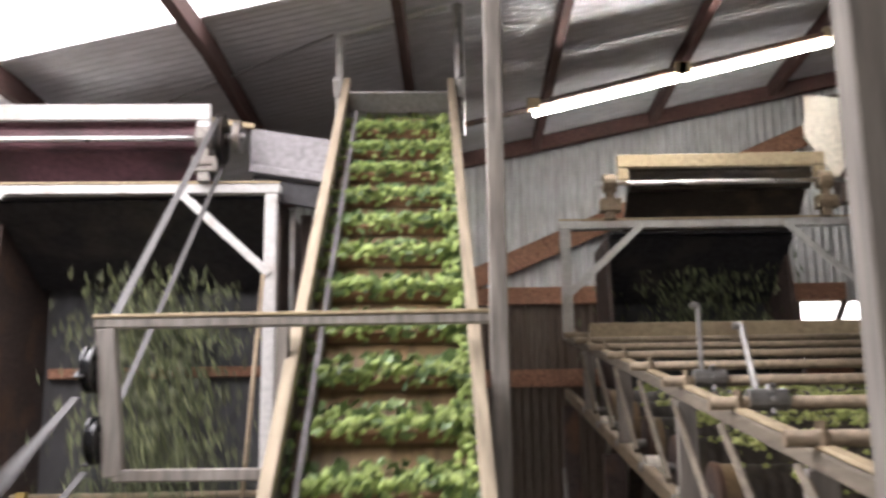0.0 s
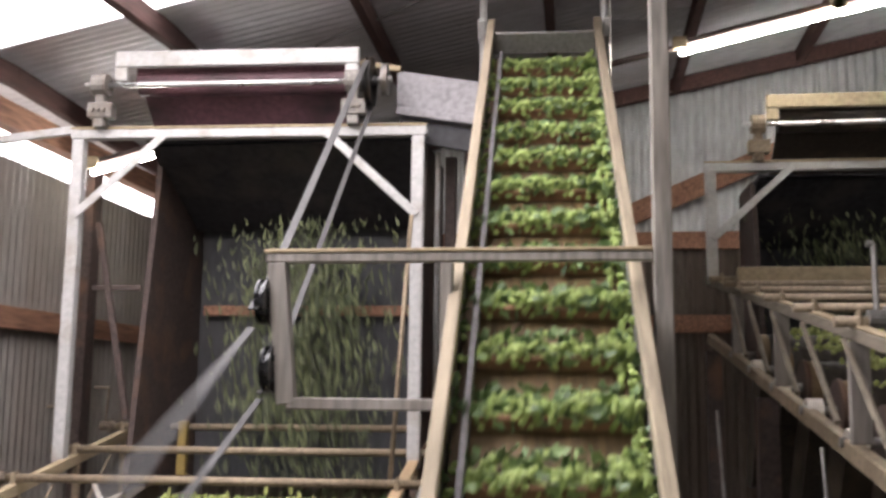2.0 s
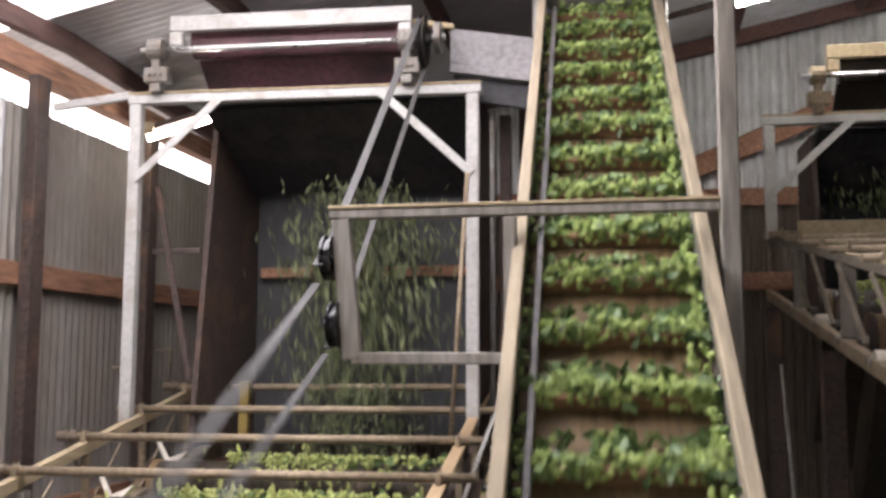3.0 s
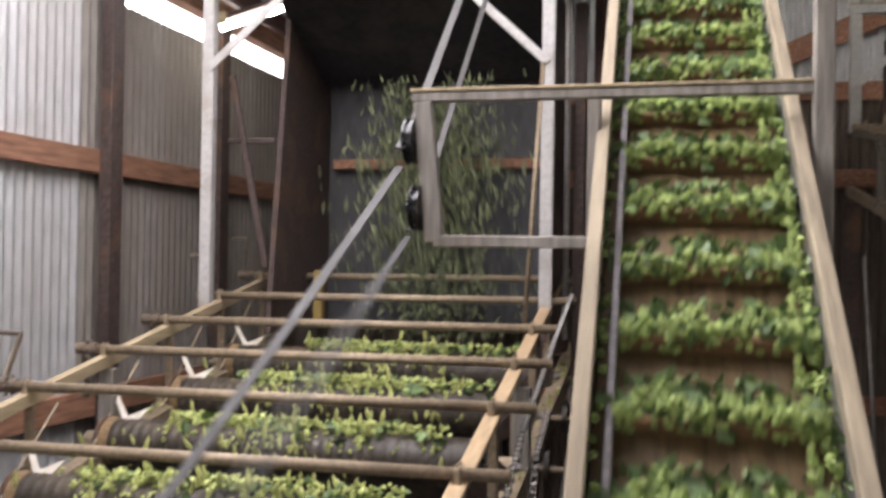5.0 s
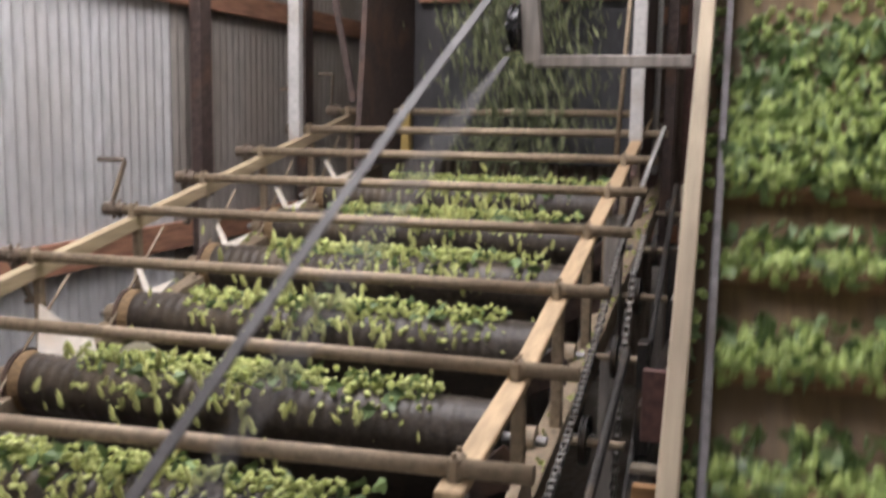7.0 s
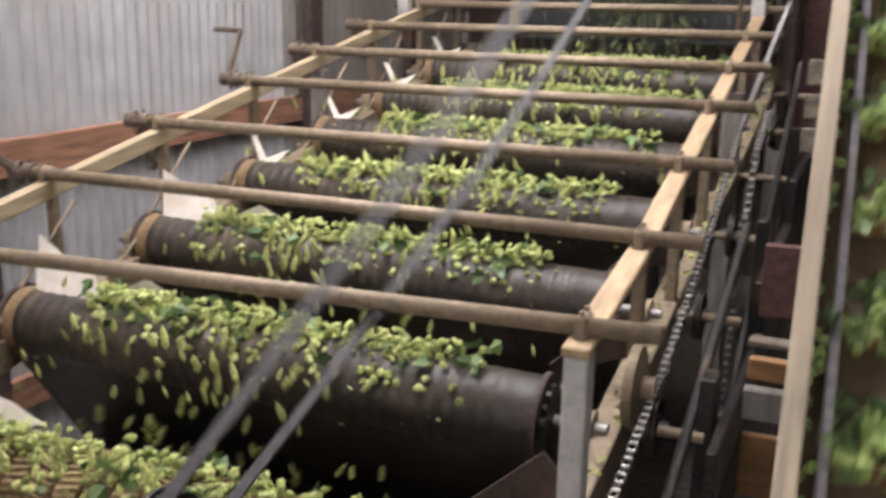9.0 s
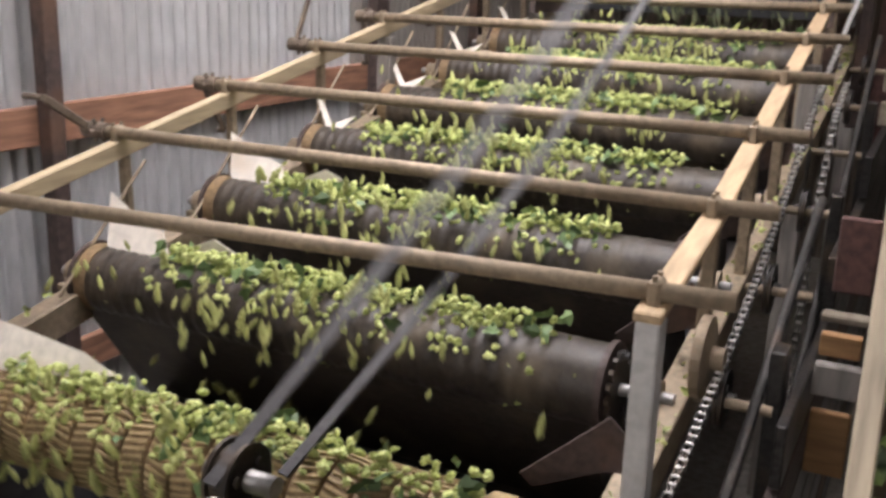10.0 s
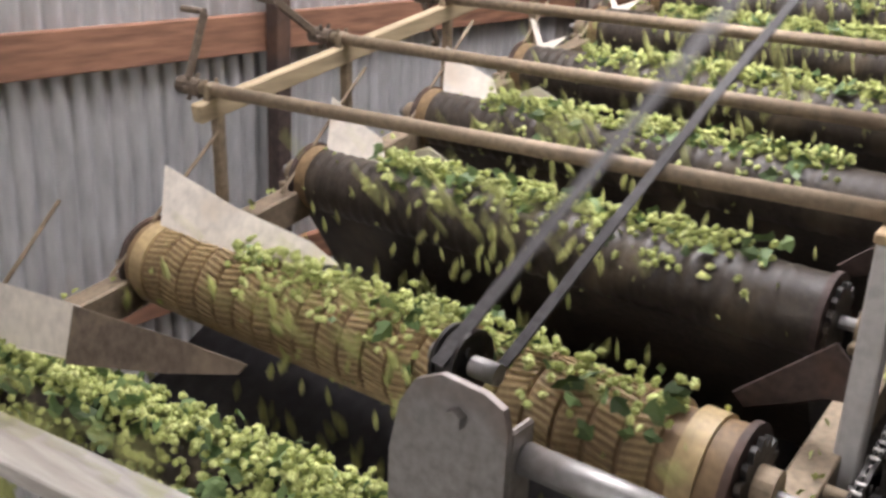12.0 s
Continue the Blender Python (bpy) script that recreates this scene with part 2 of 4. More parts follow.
def roof_z(x, y):
    return 4.20 + 0.213 * (x + 3.33) + (0.05 if y < 5 else -0.035) * (y - 5)


def corrugated(width, height, pitch=0.072, depth=0.0125, thick=0.0015):
    """A sheet that stands in x and z, ribs upright, front towards -y."""
    bm = bmesh.new()
    n = max(2, int(width / pitch * 8))
    for side in (0, 1):
        row = []
        for i in range(n + 1):
            x = width * i / n
            y = depth * math.sin(math.tau * x / pitch) + side * thick
            row.append((bm.verts.new((x, y, 0)), bm.verts.new((x, y, height))))
        for a, b in zip(row, row[1:]):
            bm.faces.new((a[0], b[0], b[1], a[1]) if not side else (a[0], a[1], b[1], b[0]))
    return bm


def sheets(wall, length, height, m, step=0.648):
    """Lapped corrugated sheets side by side on a wall."""
    first = part("metal_sheet", corrugated(step + 0.03, height), GALV, wall, smooth=True)
    old = part("metal_sheet", corrugated(step + 0.03, height), OLDTIN, wall, "older brownish sheet", smooth=True)
    old.matrix_local = m @ pose(math.ceil(length / step) * step - step, -0.004, 0)
    count = int(math.ceil(length / step)) - 1
    for k in range(count):
        ob = first if k == 0 else new("metal_sheet", first.data if -5.2 + k * step < 4.5 else old.data)
        ob.parent = wall
        ob.matrix_local = m @ pose(k * step, -0.002 * (k % 2), 0)


floor = part("floor", boxed((-3.6, -5.2, -0.12), (7.2, 8.4, 0), 0), CONCRETE)
tagged(floor, "dusty grey concrete floor", "floor", kind="structure")
ground = part("ground", boxed((-400, -400, -0.3), (400, 400, -0.13), 0), CONCRETE)
tagged(ground, "bare dusty ground round the shed", "ground", kind="structure")

wall_left = empty("wall_west", pose(0, 0, 0), "corrugated galvanised sheet wall with reddish timber girts", "wall", kind="structure")
sheets(wall_left, 13.3, 3.70, pose(WALL_X, -5.2, 0, 0, 0, 90))
for z0, z1 in ((0.55, 0.68), (1.46, 1.60), (2.737, 2.862)):
    part("girt", boxed((WALL_X + 0.012, -5.1, z0), (WALL_X + 0.052, BACK_Y - 0.06, z1)), REDWOOD, wall_left, "reddish timber girt")
part("plate", boxed((WALL_X - 0.05, -5.1, 3.86), (WALL_X + 0.06, BACK_Y - 0.06, 4.0)), REDWOOD, wall_left, "reddish timber wall plate")
for y in (-3.0, -0.2, 2.40, 4.68, 5.95):
    w = 0.035 if y == 2.40 else 0.06
    part("post", boxed((WALL_X + 0.056, y - w, 0), (WALL_X + 0.12, y + w, 3.855)), RUSTPOST, wall_left, "dark brown steel post")

wall_back = empty("wall_north", pose(0, 0, 0), "pale corrugated sheet wall with timber braces and window openings", "wall", kind="structure")
# sheets ending low take DIMTIN, darkened to give the wall's dim lower part
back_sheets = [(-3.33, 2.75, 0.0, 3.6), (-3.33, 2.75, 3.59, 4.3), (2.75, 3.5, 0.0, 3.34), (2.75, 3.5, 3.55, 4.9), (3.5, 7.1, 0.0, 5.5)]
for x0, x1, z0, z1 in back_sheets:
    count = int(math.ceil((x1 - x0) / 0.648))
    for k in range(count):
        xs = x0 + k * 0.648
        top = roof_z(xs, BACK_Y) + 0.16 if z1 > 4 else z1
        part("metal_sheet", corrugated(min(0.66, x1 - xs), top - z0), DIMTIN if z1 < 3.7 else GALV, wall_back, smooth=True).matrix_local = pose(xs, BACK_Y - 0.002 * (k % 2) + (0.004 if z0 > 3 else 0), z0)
for z in (1.2, 2.90, 3.56):
    part("girt", boxed((-3.2, BACK_Y - 0.06, z), (3.1, BACK_Y - 0.014, z + 0.14)), REDWOOD, wall_back, "reddish timber girt")
part("brace", beam((-0.6, BACK_Y - 0.09, 3.46), (3.4, BACK_Y - 0.09, 5.15), 0.045, 0.17, up=(0, 0, 1)), REDWOOD, wall_back, "reddish diagonal timber brace")
part("top_beam", beam((-3.2, BACK_Y - 0.13, 4.06), (6.9, BACK_Y - 0.13, 6.18), 0.08, 0.12), RAFTER, wall_back, "dark brown timber beam")
part("mullion", beam((3.0, BACK_Y, 3.33), (3.1, BACK_Y, 3.56), 0.05, 0.05, up=(0, 1, 0)), RUSTPOST, wall_back)

wall_right = part("wall_east", boxed((7.1, -5.2, 0), (7.2, 8.1, 6.6), 0), GALV)
tagged(wall_right, "plain grey sheet metal wall", "wall", kind="structure")
wall_front = part("wall_south", boxed((2.2, -5.25, 0), (7.1, -5.15, 6.0), 0), GALV)
tagged(wall_front, "plain grey sheet metal wall beside the open front", "wall", kind="structure")

backdrop = empty("backdrop", pose(0, 0, 0), "bright overcast sky outside the shed", "sky", kind="structure")
part("sky_sheet", boxed((-30, -25, 9.0), (25, 30, 9.05), 0), SKYGLOW, backdrop)
part("sky_sheet", boxed((-30, -25, 0), (-29.9, 30, 9.0), 0), SKYGLOW, backdrop)
part("sky_sheet", boxed((-30, 30, 0), (25, 30.1, 9.0), 0), SKYGLOW, backdrop)

roof = empty("roof", pose(0, 0, 0), "dark corrugated sheet roof on dark red timber purlins", "roof", kind="structure")
SKY_Y0, SKY_Y1, SKY_X1 = 1.3, 4.74, -0.3


def roof_sheet(x0, x1, y0, y1, mat, name="roof_sheet"):
    """Ribs run up the slope, along x."""
    bm = bmesh.new()
    n = max(2, int((y1 - y0) / 0.072 * 6))
    row = []
    for i in range(n + 1):
        y = y0 + (y1 - y0) * i / n
        d = 0.009 * math.sin(math.tau * y / 0.072)
        row.append((bm.verts.new((x0, y, roof_z(x0, y) + d)), bm.verts.new((x1, y, roof_z(x1, y) + d))))
    for a, b in zip(row, row[1:]):
        bm.faces.new((a[0], a[1], b[1], b[0]))
    top = bmesh.ops.extrude_face_region(bm, geom=bm.faces[:])
    for v in top["geom"]:
        if isinstance(v, bmesh.types.BMVert):
            v.co.z += 0.003
    part(name, bm, mat, roof, smooth=True)


y = -5.3
while y < 8.2:
    y1 = min(y + 0.75, 8.25)
    if y < SKY_Y0 < y1:
        y1 = SKY_Y0
    if y < SKY_Y1 < y1:
        y1 = SKY_Y1
    if SKY_Y0 <= y < SKY_Y1:
        roof_sheet(SKY_X1, 7.2, y, y1 + 0.012, ROOF_TIN)
    else:
        roof_sheet(-3.6, 7.2, y, y1 + 0.012, ROOF_TIN)
    y = y1
for x in (-3.27, -2.35, -1.32, -0.30, 0.65, 1.61, 2.6, 3.6, 4.7, 5.9):
    bm = bmesh.new()
    for ya, yb in ((-5.2, 5.0), (5.0, 7.9)):
        beam((x, ya, roof_z(x, ya) - 0.072), (x, yb, roof_z(x, yb) - 0.072), 0.06, 0.12, bm)
    part("purlin", bm, RAFTER, roof, "dark red timber purlin")


# ---- picking machine beds ----
def roller_unit(bed, y, z, x0, x1, r, tan=False, slope_y=0.42, slope_z=-0.62):
    """One inclined belt round a top roller and a bottom roller, with bearings at both ends of the top shaft."""
    belt = bmesh.new()
    d = Vector((0, slope_y, slope_z))
    length, d = d.length, d.normalized()
    nrm = Vector((0, -d.z, d.y))          # the face towards the sky
    top, low = Vector((0, y, z)), Vector((0, y, z)) + d * length
    loop = []
    for k in range(13):
        a = math.pi * k / 12
        loop.append(top + (nrm * math.cos(a) - d * math.sin(a)) * r)
    for k in range(13):
        a = math.pi * k / 12
        loop.append(low + (-nrm * math.cos(a) + d * math.sin(a)) * r)
    cols = 2
    rings = [[belt.verts.new((x0 + (x1 - x0) * i / cols, p.y, p.z)) for p in loop] for i in range(cols + 1)]
    for a, b in zip(rings, rings[1:]):
        for i in range(len(loop)):
            j = (i + 1) % len(loop)
            belt.faces.new((a[i], a[j], b[j], b[i]))
    belt.faces.new(rings[0])
    belt.faces.new(rings[-1][::-1])
    bmesh.ops.recalc_face_normals(belt, faces=belt.faces)
    ob = part("belt", belt, TANRUBBER if tan else RUBBER, bed, "tan grooved rubber belt" if tan else "dark worn rubber belt")
    smooth_sides(ob)
    return ob


def lathe(prof, seg):
    """A turned body about the x axis from (x, radius) pairs."""
    bm = bmesh.new()
    rings = []
    for x, r in prof:
        if r == 0:
            rings.append([bm.verts.new((x, 0, 0))])
        else:
            rings.append([bm.verts.new((x, r * math.cos(math.tau * k / seg), r * math.sin(math.tau * k / seg))) for k in range(seg)])
    for a, b in zip(rings, rings[1:]):
        for k in range(seg):
            n = (k + 1) % seg
            face = [a[k % len(a)], b[k % len(b)], b[n % len(b)], a[n % len(a)]]
            bm.faces.new(list(dict.fromkeys(face)))
    bmesh.ops.recalc_face_normals(bm, faces=bm.faces)
    return bm


def tread(ob, x0, x1, r):
    """Rings of slanted ribs round the tan drum."""
    verts, faces = [], []
    n, around = 21, 44
    band = (x1 - x0 - 0.22) / n
    for i in range(n):
        xa = x0 + 0.09 + band * i
        for k in range(around):
            a0 = math.tau * k / around
            base = len(verts)
            p, q = (0.06, 0.86) if i % 2 else (0.86, 0.06)
            c = [(xa + band * p, a0), (xa + band * p, a0 + 0.05), (xa + band * q, a0 + 0.145), (xa + band * q, a0 + 0.095)]
            c = c if i % 2 else c[::-1]
            for h in (0.0, 0.0105):
                verts += [(x, (r + h) * math.cos(a), (r + h) * math.sin(a)) for x, a in c]
            faces += [tuple(base + q for q in f) for f in ((4, 5, 6, 7), (0, 1, 5, 4), (1, 2, 6, 5), (2, 3, 7, 6), (3, 0, 4, 7))]
    mesh = bpy.data.meshes.new("tread")
    mesh.from_pydata(verts, [], faces)
    mesh.materials.append(TREAD)
    t = new("tread", mesh)
    t.parent = ob
    tagged(t, "tan slanted tread ribs", kind="stuff")
    for xa in (x0 + 0.03, x1 - 0.10):
        part("end_band", rod((xa, 0, 0), (xa + 0.05, 0, 0), r + 0.010, seg=32), TREAD, ob, "tan end band")


def drum(name, bed, y, z, x0, x1, r, tan):
    """The turning top roller with its ribs, end flanges and shaft; its own centre is the axle."""
    prof = [(x0, 0.0), (x0, r + 0.004)]
    if not tan:
        for i in range(34):
            xa = x0 + 0.06 + (x1 - x0 - 0.12) * i / 34
            prof += [(xa, r + 0.004), (xa + 0.003, r + 0.0054), (xa + 0.022, r + 0.0054), (xa + 0.025, r + 0.004)]
    else:
        band = (x1 - x0 - 0.22) / 21
        for i in range(21):
            xa = x0 + 0.09 + band * i
            prof += [(xa, r + 0.003), (xa + band * 0.86, r + 0.003), (xa + band * 0.90, r - 0.004), (xa + band * 0.98, r - 0.004)]
    prof += [(x1, r + 0.004), (x1, 0.0)]
    g = lathe(prof, 30)
    ob = part(name, g, TANRUBBER if tan else RUBBER, bed)
    smooth_sides(ob)
    ob.matrix_local = pose(0, y, z)
    if tan:
        tread(ob, x0, x1, r)
    else:
        part("end_band", rod((x0 + 0.006, 0, 0), (x0 + 0.05, 0, 0), r + 0.007, seg=28), TANRUBBER, ob, "tan end band")
    for xa in (x0 - 0.012, x1 - 0.004):
        part("flange", rod((xa, 0, 0), (xa + 0.016, 0, 0), r + 0.014, seg=28), RUSTPOST, ob, "rusty end flange")
    rng = random.Random(int(y * 100))
    bits = []
    for _ in range(70):
        a = rng.uniform(0, math.tau)
        h = r + (0.014 if tan else 0.008)
        bits.append(((rng.uniform(x0 + 0.05, x1 - 0.05), h * math.cos(a), h * math.sin(a)), turn(rng), rng.uniform(0.006, 0.02), 1.0))
    strewn("hop_debris", bits, LEAFLET, HOP, ob, kind="stuff")
    teeth = []
    for k in range(48):
        a, q = math.tau * k / 48, r - (0.028 if k % 3 == 2 else 0.006)
        teeth.append((x1 + 0.022, q * math.cos(a), q * math.sin(a)))
    part("sprocket", plate(teeth, 0.012), BLACKIRON, ob, "oily black toothed wheel")
    part("shaft", rod((x0 - 0.14, 0, 0), (x1 + 0.16, 0, 0), 0.016), STEEL, ob)
    return ob


def bearing(bed, x, y, z, mat=PIPE):
    b = bmesh.new()
    box(b, (x - 0.03, y - 0.07, z - 0.045), (x + 0.03, y + 0.07, z - 0.022))
    rod((x - 0.028, y, z), (x + 0.028, y, z), 0.042, b, 16)
    for s in (-0.05, 0.05):
        rod((x, y + s, z - 0.04), (x, y + s, z - 0.005), 0.011, b, 6)
    part("bearing", b, mat, bed, "greasy cast bearing block")


def crank(bed, x, y, z, lean, out, mat):
    """An L-shaped hand crank on a pipe's end."""
    b = bmesh.new()
    tip = Vector((x - 0.05, y + 0.22 * math.sin(lean), z + 0.22 * math.cos(lean)))
    beam((x - 0.05, y, z), tip, 0.028, 0.012, b, up=(1, 0, 0))
    rod(tip, tip + Vector((-out, 0, 0)), 0.010, b, 10)
    rod((x - 0.075, y, z), (x + 0.02, y, z), 0.027, b, 12)
    for k in range(6):
        a = math.tau * k / 6
        rod((x - 0.02, y + 0.022 * math.cos(a), z + 0.022 * math.sin(a)), (x - 0.02, y + 0.042 * math.cos(a), z + 0.042 * math.sin(a)), 0.007, b, 6)
    part("crank", b, mat, bed, "dusty steel hand crank")


def bed_frame(bed, x0, x1, rail, y0, y1, ys, drop, rail_mat, every=1, strut=0.034, deep=0.08, fine=1.0, taper=0.0, lift=None):
    """Two sloping rails with cross pipes, hanging posts and lower rails. rail(y) gives the rails' top."""
    def at(x, y):
        return x if x == x0 else x + taper * (y - 2.9)

    def up(x, y):
        return rail(y) + (lift(y) if lift and x != x0 else 0.0)

    for x, w, d, m in ((x0, 0.042 if lift else 0.032, deep, rail_mat), (x1, 0.056, deep * 0.4, TANRAIL if rail_mat == PALEWOOD else rail_mat)):
        r, knots = bmesh.new(), [y0, 2.2, y1] if lift and x != x0 else [y0, y1]
        for ya, yb in zip(knots, knots[1:]):
            beam((at(x, ya), ya, up(x, ya) - d / 2), (at(x, yb), yb, up(x, yb) - d / 2), w, d, r)
        part("rail", r, m, bed, "pale dusty timber rail")
        s = -1 if x == x0 else 1
        part("lower_rail", beam((x - s * 0.01, y0 - 0.9, rail(y0 - 0.9) - drop - 0.11), (x - s * 0.01, y1, rail(y1) - drop - 0.11), 0.075 * fine * (1 if lift else 0.65), 0.1 * fine * (1 if lift else 0.7)), PIPE, bed, "dusty timber lower rail")
    for n, y in enumerate(ys):
        part("cross_pipe", smooth_pipe(rod((x0 - 0.07, y, up(x0, y) + 0.022), (at(x1, y) + 0.15, y, up(x1, y) + 0.024), 0.0195 * fine)), PIPE, bed, smooth=False)
        for side in (x0, x1):
            x = at(side, y)
            b = bmesh.new()
            z = up(side, y)
            box(b, (x - 0.013 * fine, y - 0.026 * fine, z - 0.012), (x + 0.013 * fine, y + 0.026 * fine, z + 0.046 * fine), 0.006)
            for q in (-0.018, 0.018):
                rod((x, y + q * fine, z - 0.03), (x, y + q * fine, z + 0.055), 0.006, b, 6)
            part("pipe_clamp", b, PIPE, bed)
            if n % every == 0:
                part("strut", beam((x, y + 0.02, up(side, y) - (deep - 0.005 if side == x0 else 0.035)), (x, y + 0.03, rail(y) - drop - 0.06), strut, 0.03, up=(0, 1, 0)), PIPE if every == 1 else GREYWOOD, bed)


def smooth_pipe(bm):
    for f in bm.faces:
        f.smooth = len(f.verts) == 4
    return bm


def head_frame(bed, x0, x1, y, base, top, turned=None):
    """The welded steel portal with corner braces over a bed."""
    before = set(bed.children)
    for x in (x0, x1):
        part("portal_post", boxed((x - 0.032, y - 0.03, base), (x + 0.032, y + 0.03, top - 0.05)), WHITESTEEL, bed, "white painted steel post")
    part("portal_beam", boxed((x0 - 0.04, y - 0.032, top - 0.048), (x1 + 0.045, y + 0.032, top)), WHITESTEEL, bed, "white painted steel beam")
    part("portal_lip", boxed((x0 - 0.04, y - 0.036, top + 0.002), (x1 + 0.045, y - 0.028, top + 0.014), 0.002), PALEWOOD, bed)
    for xa, xb in ((x0, x0 + 0.48), (x1, x1 - 0.48)):
        part("brace", beam((xa + (0.0 if xa == x0 else 0.0), y - 0.036, top - 0.47), (xb, y - 0.036, top - 0.03), 0.045, 0.012, up=(0, 1, 0)), WHITESTEEL, bed, "white painted steel corner brace")
    if turned:
        for ob in bed.children:
            if ob not in before:
                ob.matrix_local = turned


def head_conveyor(machine, x0, x1, y, top, hood_mat, belt_mat):
    """The feed belt's head above the portal: hood, belt, shaft, bearings and pulleys."""
    h = bmesh.new()
    box(h, (x0, y - 0.06, top + 0.355), (x1, y - 0.02, top + 0.44))
    for x in (x0, x1 - 0.07):
        box(h, (x, y - 0.058, top + 0.28), (x + 0.07, y - 0.022, top + 0.352))
    part("hood_board", h, hood_mat, machine, "pale painted hood board")
    b = bmesh.new()
    plate([(x0 + 0.09, y + 0.02, top + 0.37), (x1 - 0.06, y + 0.02, top + 0.37), (x1 - 0.06, y + 0.42, top + 0.03), (x0 + 0.09, y + 0.42, top + 0.03)], 0.02, b)
    part("feed_belt", b, belt_mat, machine, "dark conveyor belt sloping back")
    rd = part("belt_roller", rod((x0 + 0.09, y + 0.09, top + 0.31), (x1 - 0.06, y + 0.09, top + 0.31), 0.075, seg=24), belt_mat, machine)
    smooth_sides(rd)
    part("shaft", smooth_pipe(rod((x0 - 0.15, y - 0.07, top + 0.25), (x1 + 0.13, y - 0.07, top + 0.25), 0.015)), BRIGHT, machine, "bright steel shaft")
    for x in (x0 - 0.06, x1 - 0.02):
        k = bmesh.new()
        box(k, (x - 0.06, y - 0.1, top + 0.07), (x + 0.07, y - 0.02, top + 0.15))
        box(k, (x - 0.03, y - 0.09, top + 0.02), (x + 0.03, y - 0.03, top + 0.07))
        rod((x - 0.04, y - 0.07, top + 0.25), (x + 0.04, y - 0.07, top + 0.25), 0.06, k, 14)
        box(k, (x - 0.025, y - 0.09, top + 0.14), (x + 0.025, y - 0.05, top + 0.25))
        for q in range(3):
            rod((x - 0.03 + 0.03 * q, y - 0.115, top + 0.11), (x - 0.03 + 0.03 * q, y - 0.1, top + 0.11), 0.012, k, 6)
        part("bearing_block", k, CASTGREY if hood_mat == WHITESTEEL else PIPE, machine, "dusty pale bearing block with bolts")


def wheel(name, parent, m, r, w, mat, label=""):
    """A grooved pulley, axle along x."""
    b = bmesh.new()
    rod((-w / 2, 0, 0), (-w / 2 + 0.008, 0, 0), r, b, 28)
    rod((w / 2 - 0.008, 0, 0), (w / 2, 0, 0), r, b, 28)
    rod((-w / 2, 0, 0), (w / 2, 0, 0), r * 0.86, b, 28)
    rod((-w / 2 - 0.02, 0, 0), (w / 2 + 0.02, 0, 0), r * 0.25, b, 14)
    for k in range(3):
        a = math.tau * k / 3
        rod((-w / 2 - 0.004, 0.55 * r * math.cos(a), 0.55 * r * math.sin(a)), (w / 2 + 0.004, 0.55 * r * math.cos(a), 0.55 * r * math.sin(a)), r * 0.14, b, 10)
    ob = part(name, b, mat, parent, label)
    smooth_sides(ob)
    ob.matrix_local = m
    return ob


LX0, LX1 = -2.740, -0.893


def left_rail(y):
    return 1.148 + 0.187 * y


PIPE_YS = [1.659, 2.206, 2.751, 3.335, 3.865, 4.406, 4.963, 5.5]
left_bed = empty("picking_bed", pose(0, 0, 0), "long timber bed of cross pipes over hop-covered belt rollers", "machine", "picking machines")
bed_frame(left_bed, LX0, LX1, left_rail, 1.60, 5.95, PIPE_YS, 0.33, PALEWOOD, deep=0.056, taper=-0.027, lift=lambda y: 0.012 + 0.09 * max(0.0, 2.2 - y))
for y, lean, out in ((1.659, 0.35, 0.10), (2.206, -1.0, 0.08), (3.335, 0.5, 0.13), (4.963, 0.2, 0.09), (5.5, 0.1, 0.09), (2.751, 2.6, 0.03), (3.865, 2.9, 0.03), (4.406, 2.4, 0.03)):
    crank(left_bed, LX0 - 0.06, y, left_rail(y) + 0.022, lean, out, CRANKSTEEL)
for x, y in ((LX1 + 0.034, 1.64), (LX0, 3.9), (LX1, 3.9), (LX0, 5.8), (LX1, 5.8)):
    w = 0.024 if y < 2 else 0.035
    part("leg", boxed((x - w, y - 0.03, 0), (x + w, y + 0.03, left_rail(y) + (0.035 if y < 2 else -0.07))), WHITESTEEL if y < 2 else GREYWOOD, left_bed, "grey painted leg")
ROLL_R, ROLL_X0, ROLL_X1 = 0.101, -2.715, -1.05
ROLLERS = [(0.90, 0.87), (1.425, 1.045)] + [(2.06 + 0.604 * i, 1.15 + 0.1135 * i) for i in range(0, 6)]
drums = []
